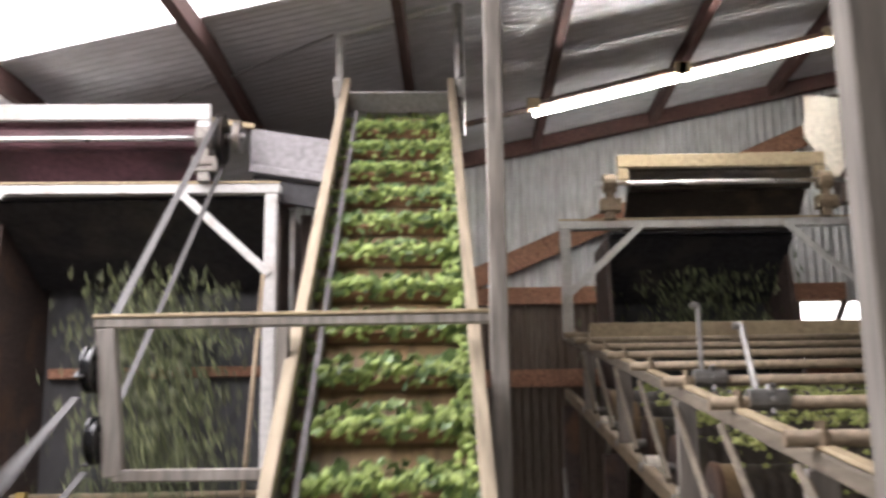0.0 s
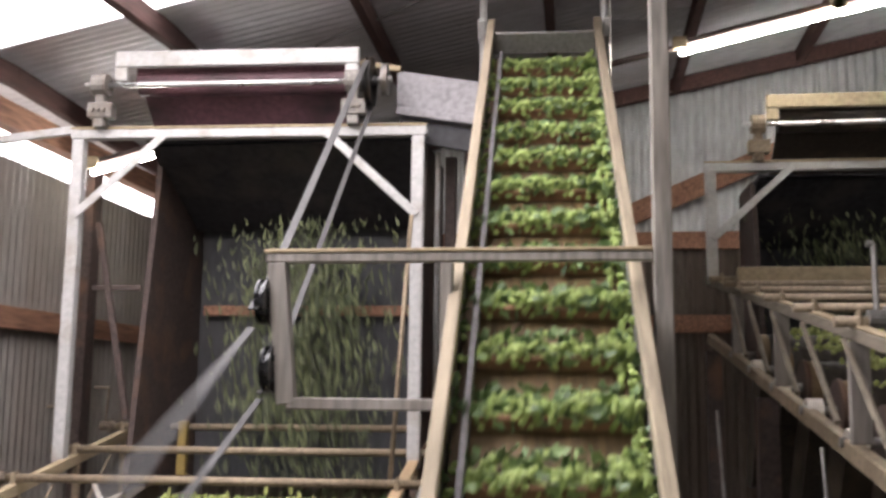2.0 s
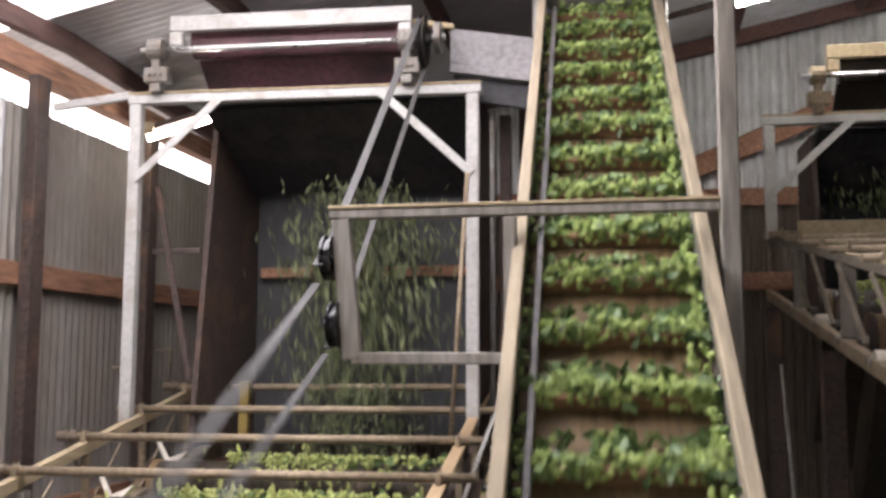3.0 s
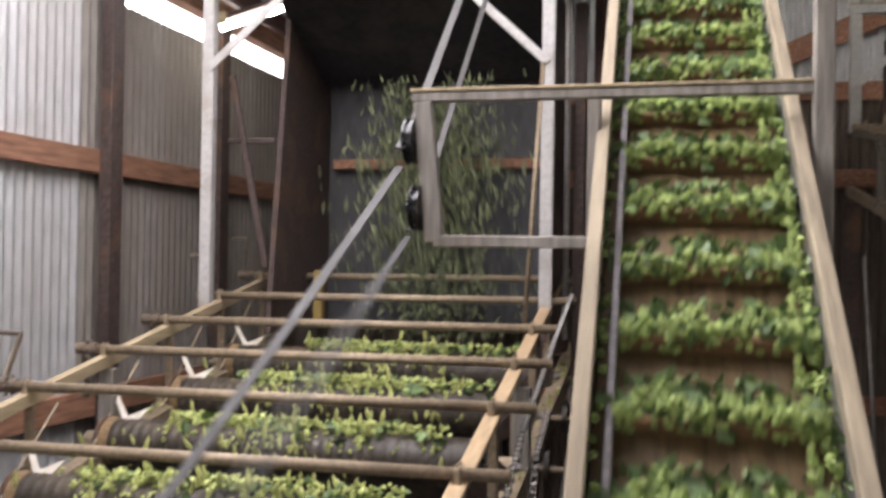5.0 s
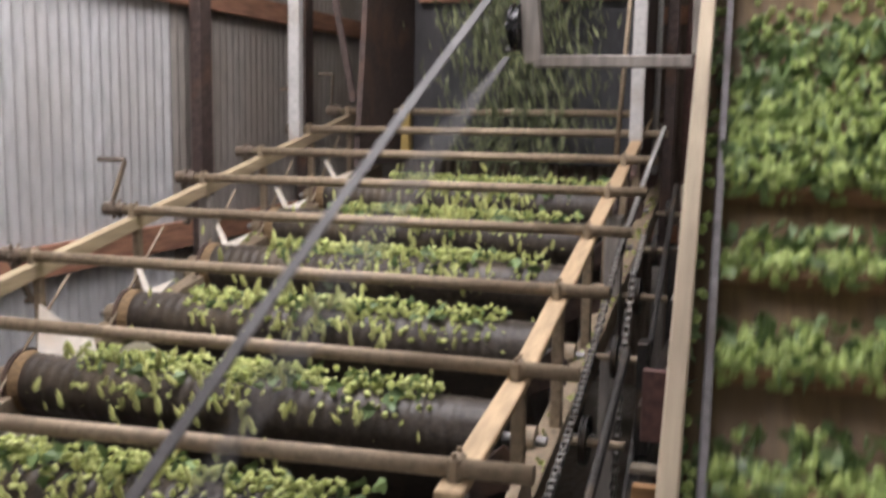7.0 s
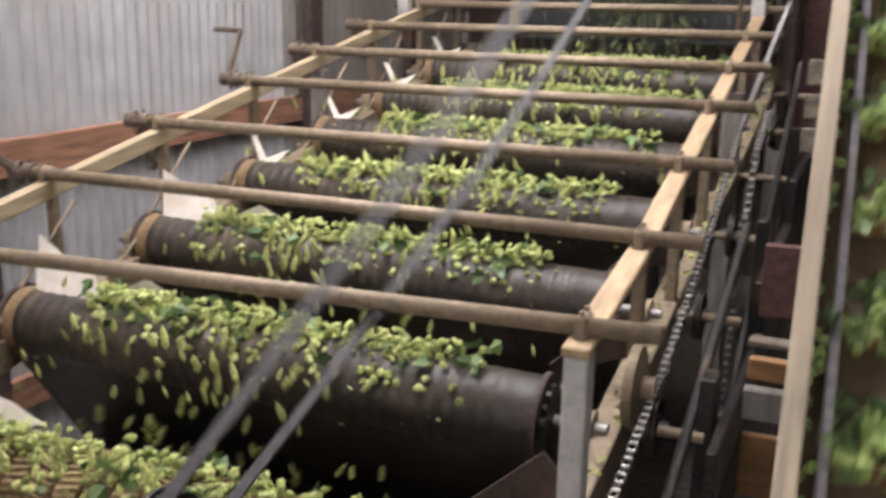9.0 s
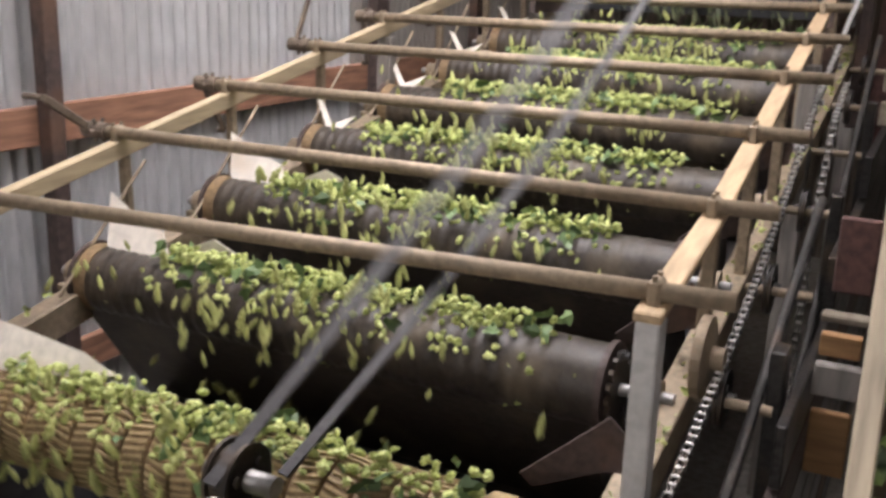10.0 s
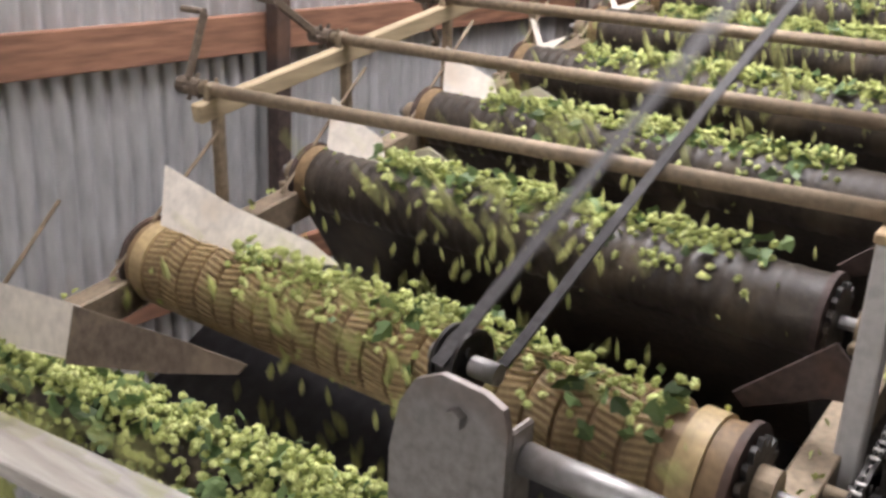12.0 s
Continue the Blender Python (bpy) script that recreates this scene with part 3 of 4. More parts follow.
for i, (ry, rz) in enumerate(ROLLERS):
    tan = i == 1
    if i > 1:
        roller_unit(left_bed, ry, rz, ROLL_X0 + 0.01, ROLL_X1 - 0.02, ROLL_R)
    drums.append(drum("roller", left_bed, ry, rz - 0.012 * tan, ROLL_X0, ROLL_X1 + 0.06 * tan, ROLL_R + 0.010 * tan, tan))
    if i == 0:
        drums[0].matrix_local = pose(-2.715 + 2.715 * math.cos(radians(5)), ry - 0.03 + 2.715 * math.sin(radians(5)), rz, 0, 0, 5)
    bearing(left_bed, ROLL_X0 - 0.075, ry, rz)
    bearing(left_bed, ROLL_X1 + 0.10, ry, rz)
    # side guides of pale sheet
    if i == 0:
        sheet = [(-2.75, 0.02, 0.28), (-2.605, 0.0, 0.275), (-2.285, 0.0, 0.305), (-2.27, 0.0, 0.19), (-2.64, 0.0, 0.125), (-2.76, 0.02, 0.12)]
        # far end of the same sheet, its shadow given by a dark brown material
        part("guide_plate", plate([(x, ry - 0.004 + 0.25 * (dz - 0.3), rz + dz) for x, dz in ((-2.30, 0.303), (-1.96, 0.33), (-1.76, 0.34), (-1.78, 0.315), (-1.98, 0.255), (-2.30, 0.175))], 0.004), CRANKSTEEL, left_bed, "far end of the bent sheet guide, brown for its shadow")
    elif i == 1:
        sheet = [(-2.744, 0.035, 0.246), (-2.662, 0.035, 0.105), (-2.45, 0.035, 0.10), (-2.255, 0.035, 0.108), (-2.02, 0.035, 0.150), (-2.134, 0.035, 0.179), (-2.422, 0.035, 0.200)]
    elif i < 4:
        sheet = [(-2.725, 0.055, 0.255), (-2.665, 0.055, 0.108), (-2.577, 0.055, 0.09), (-2.40, 0.055, 0.085), (-2.47, 0.055, 0.170), (-2.60, 0.055, 0.205)]
    else:
        sheet = [(-2.735, 0.05, 0.205), (-2.70, 0.05, 0.195), (-2.625, 0.05, 0.115), (-2.53, 0.05, 0.155), (-2.575, 0.05, 0.098), (-2.56, 0.05, 0.06), (-2.69, 0.05, 0.07), (-2.65, 0.05, 0.105)]
    part("guide_fin", plate([(x, ry + dy + (0.6 * (dz - 0.2) if i else 0.25 * (dz - 0.3)), rz + dz) for x, dy, dz in sheet], 0.004), FIN, left_bed, "pale bent sheet guide")
    if 1 < i < 4:
        part("guide_tab", plate([(-2.40, ry + 0.06, rz + 0.125), (-2.31, ry + 0.075, rz + 0.165), (-2.17, ry + 0.09, rz + 0.10), (-2.30, ry + 0.08, rz + 0.05)], 0.004), FIN, left_bed, "pale sheet tab")
    g = bmesh.new()
    plate([(-1.10, ry + 0.20, rz + 0.065), (-0.917, ry + 0.20, rz + 0.233), (-0.905, ry + 0.22, rz + 0.20), (-0.93, ry + 0.23, rz + 0.10), (-1.08, ry + 0.22, rz + 0.03)], 0.005, g)
    plate([(-0.917, ry + 0.20, rz + 0.233), (-0.867, ry + 0.20, rz + 0.185), (-0.88, ry + 0.21, rz + 0.115), (-0.93, ry + 0.23, rz + 0.10)], 0.005, g)
    part("guide_plate", g, RUSTPOST, left_bed, "dark bent sheet guide")
    part("tie_rod", rod((LX0 + 0.02, ry + 0.24, left_rail(ry) - 0.05), (LX0 + 0.03, ry - 0.16, rz - 0.02), 0.006, seg=8), PIPE, left_bed)
SKEW = Matrix.Translation((-2.772, 4.861, 0)) @ pose(0, 0, 0, 0, 0, 2.6) @ Matrix.Translation((2.772, -4.861, 0))
head_frame(left_bed, -2.772, -0.95, 4.861, left_rail(4.861) - 0.02, 3.775, SKEW)
part("stay_rod", smooth_pipe(rod((-0.955, 4.78, 3.28), (-0.985, 4.50, 2.02), 0.011)), PIPE, left_bed, "thin rusty rod beside the post")
part("wall_tie", beam((-2.81, 4.86, 3.78), (-3.27, 4.86, 3.735), 0.03, 0.045), WHITESTEEL, left_bed)

left_head = empty("feed_conveyor_head", Matrix.Translation((0, 0, -0.02)) @ SKEW, "feed conveyor head with white hood board and maroon belt", "conveyor")
head_conveyor(left_head, -2.58, -1.265, 4.86, 3.775, WHITESTEEL, MAROON)
top_wheel = wheel("pulley", left_head, pose(-1.20, 4.79, 4.02), 0.13, 0.035, BLACKIRON, "dark grooved pulley")
wheel("pulley", left_head, pose(-1.12, 4.79, 4.03), 0.085, 0.03, STEEL)


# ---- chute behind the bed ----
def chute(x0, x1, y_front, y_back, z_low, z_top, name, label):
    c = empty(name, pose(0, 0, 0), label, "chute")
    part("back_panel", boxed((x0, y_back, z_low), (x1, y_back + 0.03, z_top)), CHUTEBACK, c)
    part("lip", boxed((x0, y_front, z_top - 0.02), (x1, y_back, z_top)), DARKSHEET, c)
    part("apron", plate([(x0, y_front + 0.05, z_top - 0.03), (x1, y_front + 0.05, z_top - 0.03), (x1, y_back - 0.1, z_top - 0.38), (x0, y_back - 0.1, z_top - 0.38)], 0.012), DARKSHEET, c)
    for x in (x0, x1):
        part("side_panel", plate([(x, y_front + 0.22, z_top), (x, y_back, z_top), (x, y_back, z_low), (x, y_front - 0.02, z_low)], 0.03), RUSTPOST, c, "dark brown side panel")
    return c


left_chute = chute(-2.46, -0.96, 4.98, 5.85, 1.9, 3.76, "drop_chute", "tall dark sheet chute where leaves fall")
part("cross_bar", boxed((-2.40, 5.78, 2.86), (-1.0, 5.845, 2.92)), REDWOOD, left_chute, "red painted cross bar")


part("door_jamb", boxed((-0.86, 5.30, 1.4), (-0.80, 5.36, 3.70)), RUSTPOST, left_chute)
part("rear_panel", boxed((-0.78, 5.56, 1.2), (-0.50, 5.60, 3.80)), RAFTER, left_chute, "dark red timber panel")
part("down_pipe", rod((-0.885, 5.2, 1.9), (-0.885, 5.2, 3.7), 0.016, seg=10), STEEL, left_chute)
part("stay", beam((-2.70, 4.98, 3.30), (-2.50, 5.02, 2.25), 0.035, 0.02, up=(0, 1, 0)), RUSTPOST, left_chute)
part("stay", beam((-2.75, 5.05, 2.95), (-2.47, 5.05, 2.95), 0.02, 0.03), RUSTPOST, left_chute)
part("yellow_bracket", boxed((-2.31, 5.25, 1.95), (-2.26, 5.30, 2.24)), material("yellow_dusty_paint", (0.26, 0.18, 0.05), 0.7), left_chute, "dusty yellow steel bracket")

# plank across the near end of the bed
plank = part("plank", beam((-2.72, 0.637, 0.94), (-1.25, 0.80, 0.94), 0.13, 0.04), GREYPLANK)
tagged(plank, "bleached grey timber plank across the bed end", "plank")
for x, y in ((-2.66, 0.645), (-1.3, 0.795)):
    part("leg", boxed((x - 0.03, y - 0.03, 0), (x + 0.03, y + 0.03, 0.918)), GREYWOOD, plank)

# ---- second machine ----
def right_rail(y):
    return 2.12 + 0.161 * y


RX0, RX1 = 0.67, 2.52
right_bed = empty("picking_bed", pose(0, 0, 0), "second timber picking bed with struts and rollers beside the elevator", "machine", "picking machines")
bed_frame(right_bed, RX0, RX1, right_rail, 1.55, 6.4, [1.9 + 0.55 * k for k in range(8)], 0.27, DUSTWOOD, 2, 0.06, 0.038, 0.85)
part("rail_top", beam((RX0 + 0.004, 1.55, right_rail(1.55) + 0.007), (RX0 + 0.004, 6.1, right_rail(6.1) + 0.007), 0.036, 0.01), PALEWOOD, right_bed, "pale dusty rail top")
for k in range(7):
    y = 1.9 + 0.55 * k
    if k in (1, 2):
        crank(right_bed, RX0 + 0.10, y, right_rail(y) + 0.03, 0.5 * (2 - k), 0.02, STEEL)
    part("tie_rod", rod((RX0 - 0.03, y + 0.05, right_rail(y) - 0.03), (RX0 - 0.03, y - 0.38, right_rail(y) - 0.36), 0.011, seg=8), DUSTWOOD, right_bed)
    zr = right_rail(y) - 0.33
    dr = drum("roller", right_bed, y + 0.2, zr, RX0 + 0.12, RX1 - 0.12, 0.10, False)
    drums.append(dr)
    roller_unit(right_bed, y + 0.2, zr, RX0 + 0.13, RX1 - 0.13, 0.10)
    bearing(right_bed, RX0 + 0.03, y + 0.2, zr, FIN)
for y in (2.2, 4.5, 6.2):
    for x in (RX0, RX1):
        part("leg", boxed((x - 0.045, y - 0.045, 0), (x + 0.045, y + 0.045, right_rail(y) - 0.44)), GREYWOOD if y < 3 else RUSTPOST, right_bed, "dark timber leg")
part("end_board", boxed((RX0 + 0.05, 5.50, right_rail(5.5) - 0.01), (RX1, 5.54, right_rail(5.5) + 0.10)), PALEWOOD, right_bed, "pale timber end board")
head_frame(right_bed, RX0, RX1, 6.13, right_rail(6.13) - 0.02, 3.82)
right_head = empty("feed_conveyor_head", pose(0, 0, 0), "feed conveyor head with tan hood board and black belt", "conveyor")
head_conveyor(right_head, 1.01, 2.31, 6.13, 3.80, PALEWOOD, RUBBER)
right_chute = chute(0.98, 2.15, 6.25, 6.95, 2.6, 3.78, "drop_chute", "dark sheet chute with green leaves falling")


# ---- elevator ----
EA, EB = Vector((-0.156, 0.989, 1.0)), Vector((-0.312, 5.201, 4.416))
ey = (EB - EA).normalized()
ex = ey.cross(Vector((0, 0, 1))).normalized()
ez = ex.cross(ey)
E = Matrix((ex, ey, ez)).transposed().to_4x4()
E.translation = EA
ELEN = (EB - EA).length
elevator = empty("hop_elevator", E, "steep timber slat elevator carrying green hops upwards", "conveyor")
S0, S1, HALF = -1.15, ELEN, 0.285
for s in (-1, 1):
    part("side_board", boxed((s * HALF - 0.012, S0, -0.42), (s * HALF + 0.012, S1 - 0.03, -0.022)), STEEL, elevator, "grey galvanised side board")
    part("rail", boxed((s * HALF - 0.020, S0, -0.02), (s * HALF + 0.020, S1, 0.03)), GREYTAN, elevator, "pale timber rail")
part("guide_strip", boxed((-0.238, S0, -0.150), (-0.218, S1 - 0.2, -0.085)), TROUGH, elevator, "grey steel guide strip")
part("bed_board", boxed((-HALF + 0.014, S0, -0.175), (HALF - 0.014, S1 - 0.12, -0.155)), BEDWOOD, elevator, "brown timber bed")
part("head_plate", boxed((-HALF + 0.014, S1 - 0.16, -0.12), (HALF - 0.014, S1 - 0.14, 0.0)), STEEL, elevator, "grey sheet head plate")
for s in (-1, 1):
    part("head_post", boxed((s * (HALF + 0.05) - 0.02, S1 - 0.1, -0.05), (s * (HALF + 0.05) + 0.02, S1 - 0.06, 0.05)), WHITESTEEL, elevator)
PITCH, RET = 0.273, 0.13
RUN = S1 - 0.3 - S0
LOOP = 2 * RUN + 2 * math.pi * RET
GAP, SPEED, TOPZ = 0.994, 0.7075, -0.15
NF = int(round((LOOP - GAP) / PITCH)) + 1
PITCH = (LOOP - GAP) / (NF - 1)
PHASE = 2.07 - S0 - SPEED * 6.0


def loop_pose(s):
    """The pose of a slat s metres along the endless chain, in the elevator's space."""
    s %= LOOP
    if s < RUN:
        return pose(0, S0 + s, TOPZ)
    s -= RUN
    if s < math.pi * RET:
        a = s / RET
        return Matrix.Translation((0, S0 + RUN + RET * math.sin(a), TOPZ - RET + RET * math.cos(a))) @ pose(0, 0, 0, -math.degrees(a))
    s -= math.pi * RET
    if s < RUN:
        return Matrix.Translation((0, S0 + RUN - s, TOPZ - 2 * RET)) @ pose(0, 0, 0, -180)
    s -= RUN
    a = s / RET
    return Matrix.Translation((0, S0 - RET * math.sin(a), TOPZ - RET - RET * math.cos(a))) @ pose(0, 0, 0, -180 - math.degrees(a))


flights = []


def heap_meshes(seed, amount, reach=0.15):
    """Hops and leaves heaped on a slat, fuller towards one edge; reach is how far the heap goes up the bed."""
    rng = random.Random(seed)
    hops, leaves = [], []
    bump = [rng.uniform(0.55, 1.15) for _ in range(9)]
    for _ in range(int(360 * amount)):
        x = rng.uniform(-0.215, 0.25) if rng.random() < 0.82 else rng.uniform(0.17, 0.265)
        top = reach * bump[int((x + 0.22) / 0.49 * 8.9)] * (0.6 if x < -0.17 else 1.0)
        u = rng.random() ** 1.2
        hops.append(((x, -0.018 + top * u, 0.014 + rng.random() * 0.078 * (1.15 - u)), turn(rng), rng.uniform(0.017, 0.026), rng.uniform(1.1, 1.6)))
    for _ in range(int(26 * amount)):
        x = rng.uniform(0.205, 0.27)
        hops.append(((x, rng.uniform(0.0, PITCH if reach < 0.3 else reach), 0.01 + rng.random() * 0.04), turn(rng), rng.uniform(0.019, 0.028), 1.3))
    for _ in range(int(95 * amount)):
        x = rng.uniform(-0.25, 0.265)
        u = rng.random()
        leaves.append(((x, -0.035 + (reach + 0.04) * u, 0.025 + rng.random() * 0.065 * (1.1 - u)), turn(rng), rng.uniform(0.03, 0.065), 1.0))
    return hops, leaves


KINDS = []
for k, amount in enumerate((1.0, 1.1, 0.9, 1.05, 0.95, 1.0)):
    KINDS.append((amount, heap_meshes(20 + k, amount)))
KINDS.append((3.4, heap_meshes(26, 3.8, 0.70)))
rng = random.Random(27)
for _ in range(90):                       # loose hops on the bare bed above the tall heap
    KINDS[6][1][0].append(((rng.uniform(-0.2, 0.26), 0.6 + 0.36 * rng.random() ** 1.4, 0.008), turn(rng), rng.uniform(0.017, 0.026), 1.3))
cache = {}
for i in range(NF):
    fl = part("elevator_slat", boxed((-0.215, -0.010, 0.0), (0.215, 0.010, 0.045), 0.003), BROWNWOOD) if i == 0 else new("elevator_slat", flights[0].data)
    tagged(fl, "brown timber elevator slat heaped with hops", "elevator slat", "elevator slats")
    k = random.randrange(6)
    if i == NF - 1:                       # the tall heap below the stretch with no slats
        k = 6
    for nm, shape, mat, idx in (("hop_heap", CONE, GREENHOP, 0), ("leaf_heap", LEAFLET, LEAF, 1)):
        key = (k, idx)
        if key not in cache:
            ob = strewn(nm, KINDS[k][1][idx], shape, mat, fl, kind="stuff")
            cache[key] = ob.data
        else:
            ob = new(nm, cache[key])
            ob.parent = fl
            tagged(ob, kind="stuff")
    flights.append(fl)

# loose hops along the elevator's edges
rng = random.Random(5)
edge = []
for _ in range(420):
    s = rng.choice((-1, 1, 1, 1))
    edge.append(((s * rng.uniform(0.245, 0.272), rng.uniform(S0 + 0.3, S1 - 0.3), -0.14 + rng.random() * 0.05), turn(rng), rng.uniform(0.021, 0.030), 1.3))
strewn("edge_litter", edge, CONE, GREENHOP, elevator, "green hop cones along the edge", "stuff")
for s, y in ((-1, 1.4), (1, 1.4), (-1, 4.6), (1, 4.6)):
    top = E @ Vector((s * 0.27, (y - 0.989) / ey.y, -0.42))
    part("leg", boxed((top.x - 0.035, top.y - 0.03, 0), (top.x + 0.035, top.y + 0.03, top.z)), GREYWOOD, elevator).matrix_parent_inverse = E.inverted()

stuck = []
for _ in range(150):
    s = rng.choice((-1, 1))
    stuck.append(((s * 0.268, rng.uniform(S0 + 0.3, S1 - 0.3), -0.13 + rng.random() * 0.08), turn(rng), rng.uniform(0.03, 0.055), 1.0))
strewn("edge_leaves", stuck, LEAFLET, LEAF, elevator, "dark leaves stuck along the edge", "stuff")
# trough from the elevator's head to the feed conveyor
trough = empty("cross_trough", pose(0.02, 0, -0.06), "grey sheet trough from elevator head to feed conveyor", "conveyor")
part("side_sheet", plate([(-1.10, 5.0, 4.16), (-0.60, 5.02, 4.08), (-0.60, 5.02, 3.90), (-1.10, 5.0, 3.98)], 0.012), TROUGH, trough, "dull grey sheet side")
part("side_sheet", plate([(-1.10, 5.5, 4.16), (-0.60, 5.5, 4.08), (-0.60, 5.5, 3.90), (-1.10, 5.5, 3.98)], 0.012), TROUGH, trough)
part("trough_floor", plate([(-1.10, 5.0, 3.97), (-0.60, 5.0, 3.89), (-0.60, 5.5, 3.89), (-1.10, 5.5, 3.97)], 0.02), TROUGH, trough)
part("edge_bar", beam((-1.10, 4.985, 3.94), (-0.60, 5.0, 3.86), 0.03, 0.04), TROUGH, trough)
part("under_board", beam((-1.10, 5.05, 3.86), (-0.60, 5.05, 3.76), 0.03, 0.12), DARKSHEET, trough)
part("top_board", beam((-1.30, 4.97, 4.20), (-1.08, 4.99, 4.165), 0.03, 0.03), PALEWOOD, trough)

# ---- timber idler frame and post ----
idler_frame = empty("idler_frame", pose(0, 0, 0), "grey timber frame fixed to elevator, holding two idler wheels", "frame")
FY = 3.061
part("top_bar", boxed((-1.13, FY - 0.02, 2.815), (0.092, FY + 0.02, 2.845)), GREYWOOD, idler_frame)
part("top_strip", boxed((-1.135, FY - 0.024, 2.847), (0.092, FY + 0.024, 2.858), 0.002), PALEWOOD, idler_frame, "pale timber strip")
part("upright", beam((-1.095, FY, 2.815), (-1.05, FY, 2.365), 0.06, 0.04, up=(0, 1, 0)), GREYWOOD, idler_frame)
part("upright", boxed((-0.565, FY - 0.018, 2.39), (-0.525, FY + 0.018, 2.813)), GREYWOOD, idler_frame)
part("bottom_bar", boxed((-1.05, FY - 0.018, 2.35), (-0.56, FY + 0.018, 2.388)), GREYWOOD, idler_frame)
idlers = []
for z, x in ((2.69, -1.132), (2.475, -1.108)):
    idlers.append(wheel("idler_wheel", idler_frame, pose(x, FY, z), 0.074, 0.032, GLOSSBLACK, "shiny black idler wheel"))
roof_post = part("roof_post", boxed((0.094, FY - 0.03, 0), (0.15, FY + 0.05, roof_z(0.1, FY) - 0.01)), GREYWOOD)
tagged(roof_post, "grey weathered square timber roof post", "post", kind="structure")
side_post = part("roof_post", boxed((0.575, 1.37, 0), (0.64, 1.44, roof_z(0.6, 1.4) - 0.01)), GREYWOOD)
tagged(side_post, "grey weathered square timber roof post", "post", kind="structure")

# ---- drive belt and near pulley bracket ----
near = Vector((-1.40, 1.08, 1.275))
bracket = empty("pulley_bracket", pose(*near), "rounded grey steel bracket holding the drive pulley shaft", "bracket")
bk = bmesh.new()
outline = [(0.02, -0.75), (0.235, -0.75), (0.235, 0.05), (0.225, 0.085), (0.19, 0.10), (0.11, 0.105), (0.06, 0.08), (0.03, 0.03), (0.012, -0.06)]
plate([(x, -0.20, z - 0.015) for x, z in outline], 0.014, bk)
box(bk, (0.221, -0.193, -0.75), (0.235, -0.13, 0.03))
part("bracket_plate", bk, STEEL, bracket, "grey steel plate")
part("foot", boxed((0.0, -0.24, -1.275), (0.25, -0.16, -0.74)), GREYWOOD, bracket, "grey timber foot")
for x, z in ((0.145, 0.03), (0.16, -0.12)):
    part("bolt", rod((x, -0.225, z), (x, -0.20, z), 0.018, seg=6), STEEL, bracket)
near_wheel = wheel("pulley", bracket, pose(0, 0, 0.0), 0.065, 0.05, BLACKIRON, "dark grooved pulley")
part("shaft", smooth_pipe(rod((-0.06, 0, 0), (0.08, 0, 0), 0.02)), STEEL, bracket)
part("long_shaft", smooth_pipe(rod((0.20, -0.15, -0.03), (0.52, -0.15, -0.03), 0.027)), STEEL, bracket, "grey steel shaft")


def strap(name, points, width, thick, parent):
    b = bmesh.new()
    for p, q in zip(points, points[1:]):
        beam(p, q, thick, width, b, up=(1, 0, 0), bevel=0.0)
    return part(name, b, DRIVEBELT, parent)


drive_belt = empty("drive_belt", pose(0, 0, 0), "long worn grey drive belt between pulleys", "drive belt")
wt = Vector((-1.198, 4.862, 4.0))
strap("belt_span", [wt + Vector((0, -0.10, 0.08)), Vector((-1.15, FY + 0.06, 2.74)), Vector((-1.15, FY - 0.075, 2.66))], 0.030, 0.005, drive_belt)
strap("belt_span", [wt + Vector((0, 0.06, -0.11)), Vector((-1.13, FY + 0.05, 2.42)), Vector((-1.13, FY - 0.03, 2.40))], 0.022, 0.005, drive_belt)
# each long span is made of short lengths, so that it can flap
PIECES = 6
spans = []
for far, off, w in ((Vector((-1.15, FY - 0.075, 2.60)), Vector((0, -0.07, 0.02)), 0.028), (Vector((-1.13, FY - 0.03, 2.38)), Vector((0.03, 0.09, -0.03)), 0.023)):
    root = near + off
    step = (far - root) / PIECES
    row = []
    for k in range(PIECES):
        sp = strap("belt_length", [step * -0.004, step * 1.004], w, 0.006, drive_belt)
        sp.matrix_local = pose(*(root + step * k))
        row.append(sp)
    spans.append((row, root, step))

rng = random.Random(31)
litter = []
for _ in range(260):
    y = rng.uniform(1.0, 5.6)
    x = rng.choice((LX0, LX1)) + rng.uniform(-0.03, 0.03)
    litter.append(((x, y, left_rail(y) - 0.33 - 0.11 + 0.056 + rng.random() * 0.01), turn(rng), rng.uniform(0.012, 0.03), 1.0))
strewn("hop_litter", litter, LEAFLET, HOP, left_bed, "dry hop scraps on the lower rails", "stuff")

# ---- drive chain along the bed ----
chain = empty("drive_chain", pose(0, 0, 0), "oily roller chain with bright links beside the bed", "chain")
CX = -0.80
STRANDS = [(CX, [(0.75, 0.90), (1.721, 1.131), (2.2, 1.248), (2.52, 1.35), (2.94, 1.526), (3.34, 1.727), (4.17, 1.978), (4.8, 2.15)]),
           (-0.715, [(2.75, 0.75), (2.86, 1.21), (2.88, 1.42), (3.10, 1.70), (3.35, 1.80)])]
links, pins = bmesh.new(), bmesh.new()
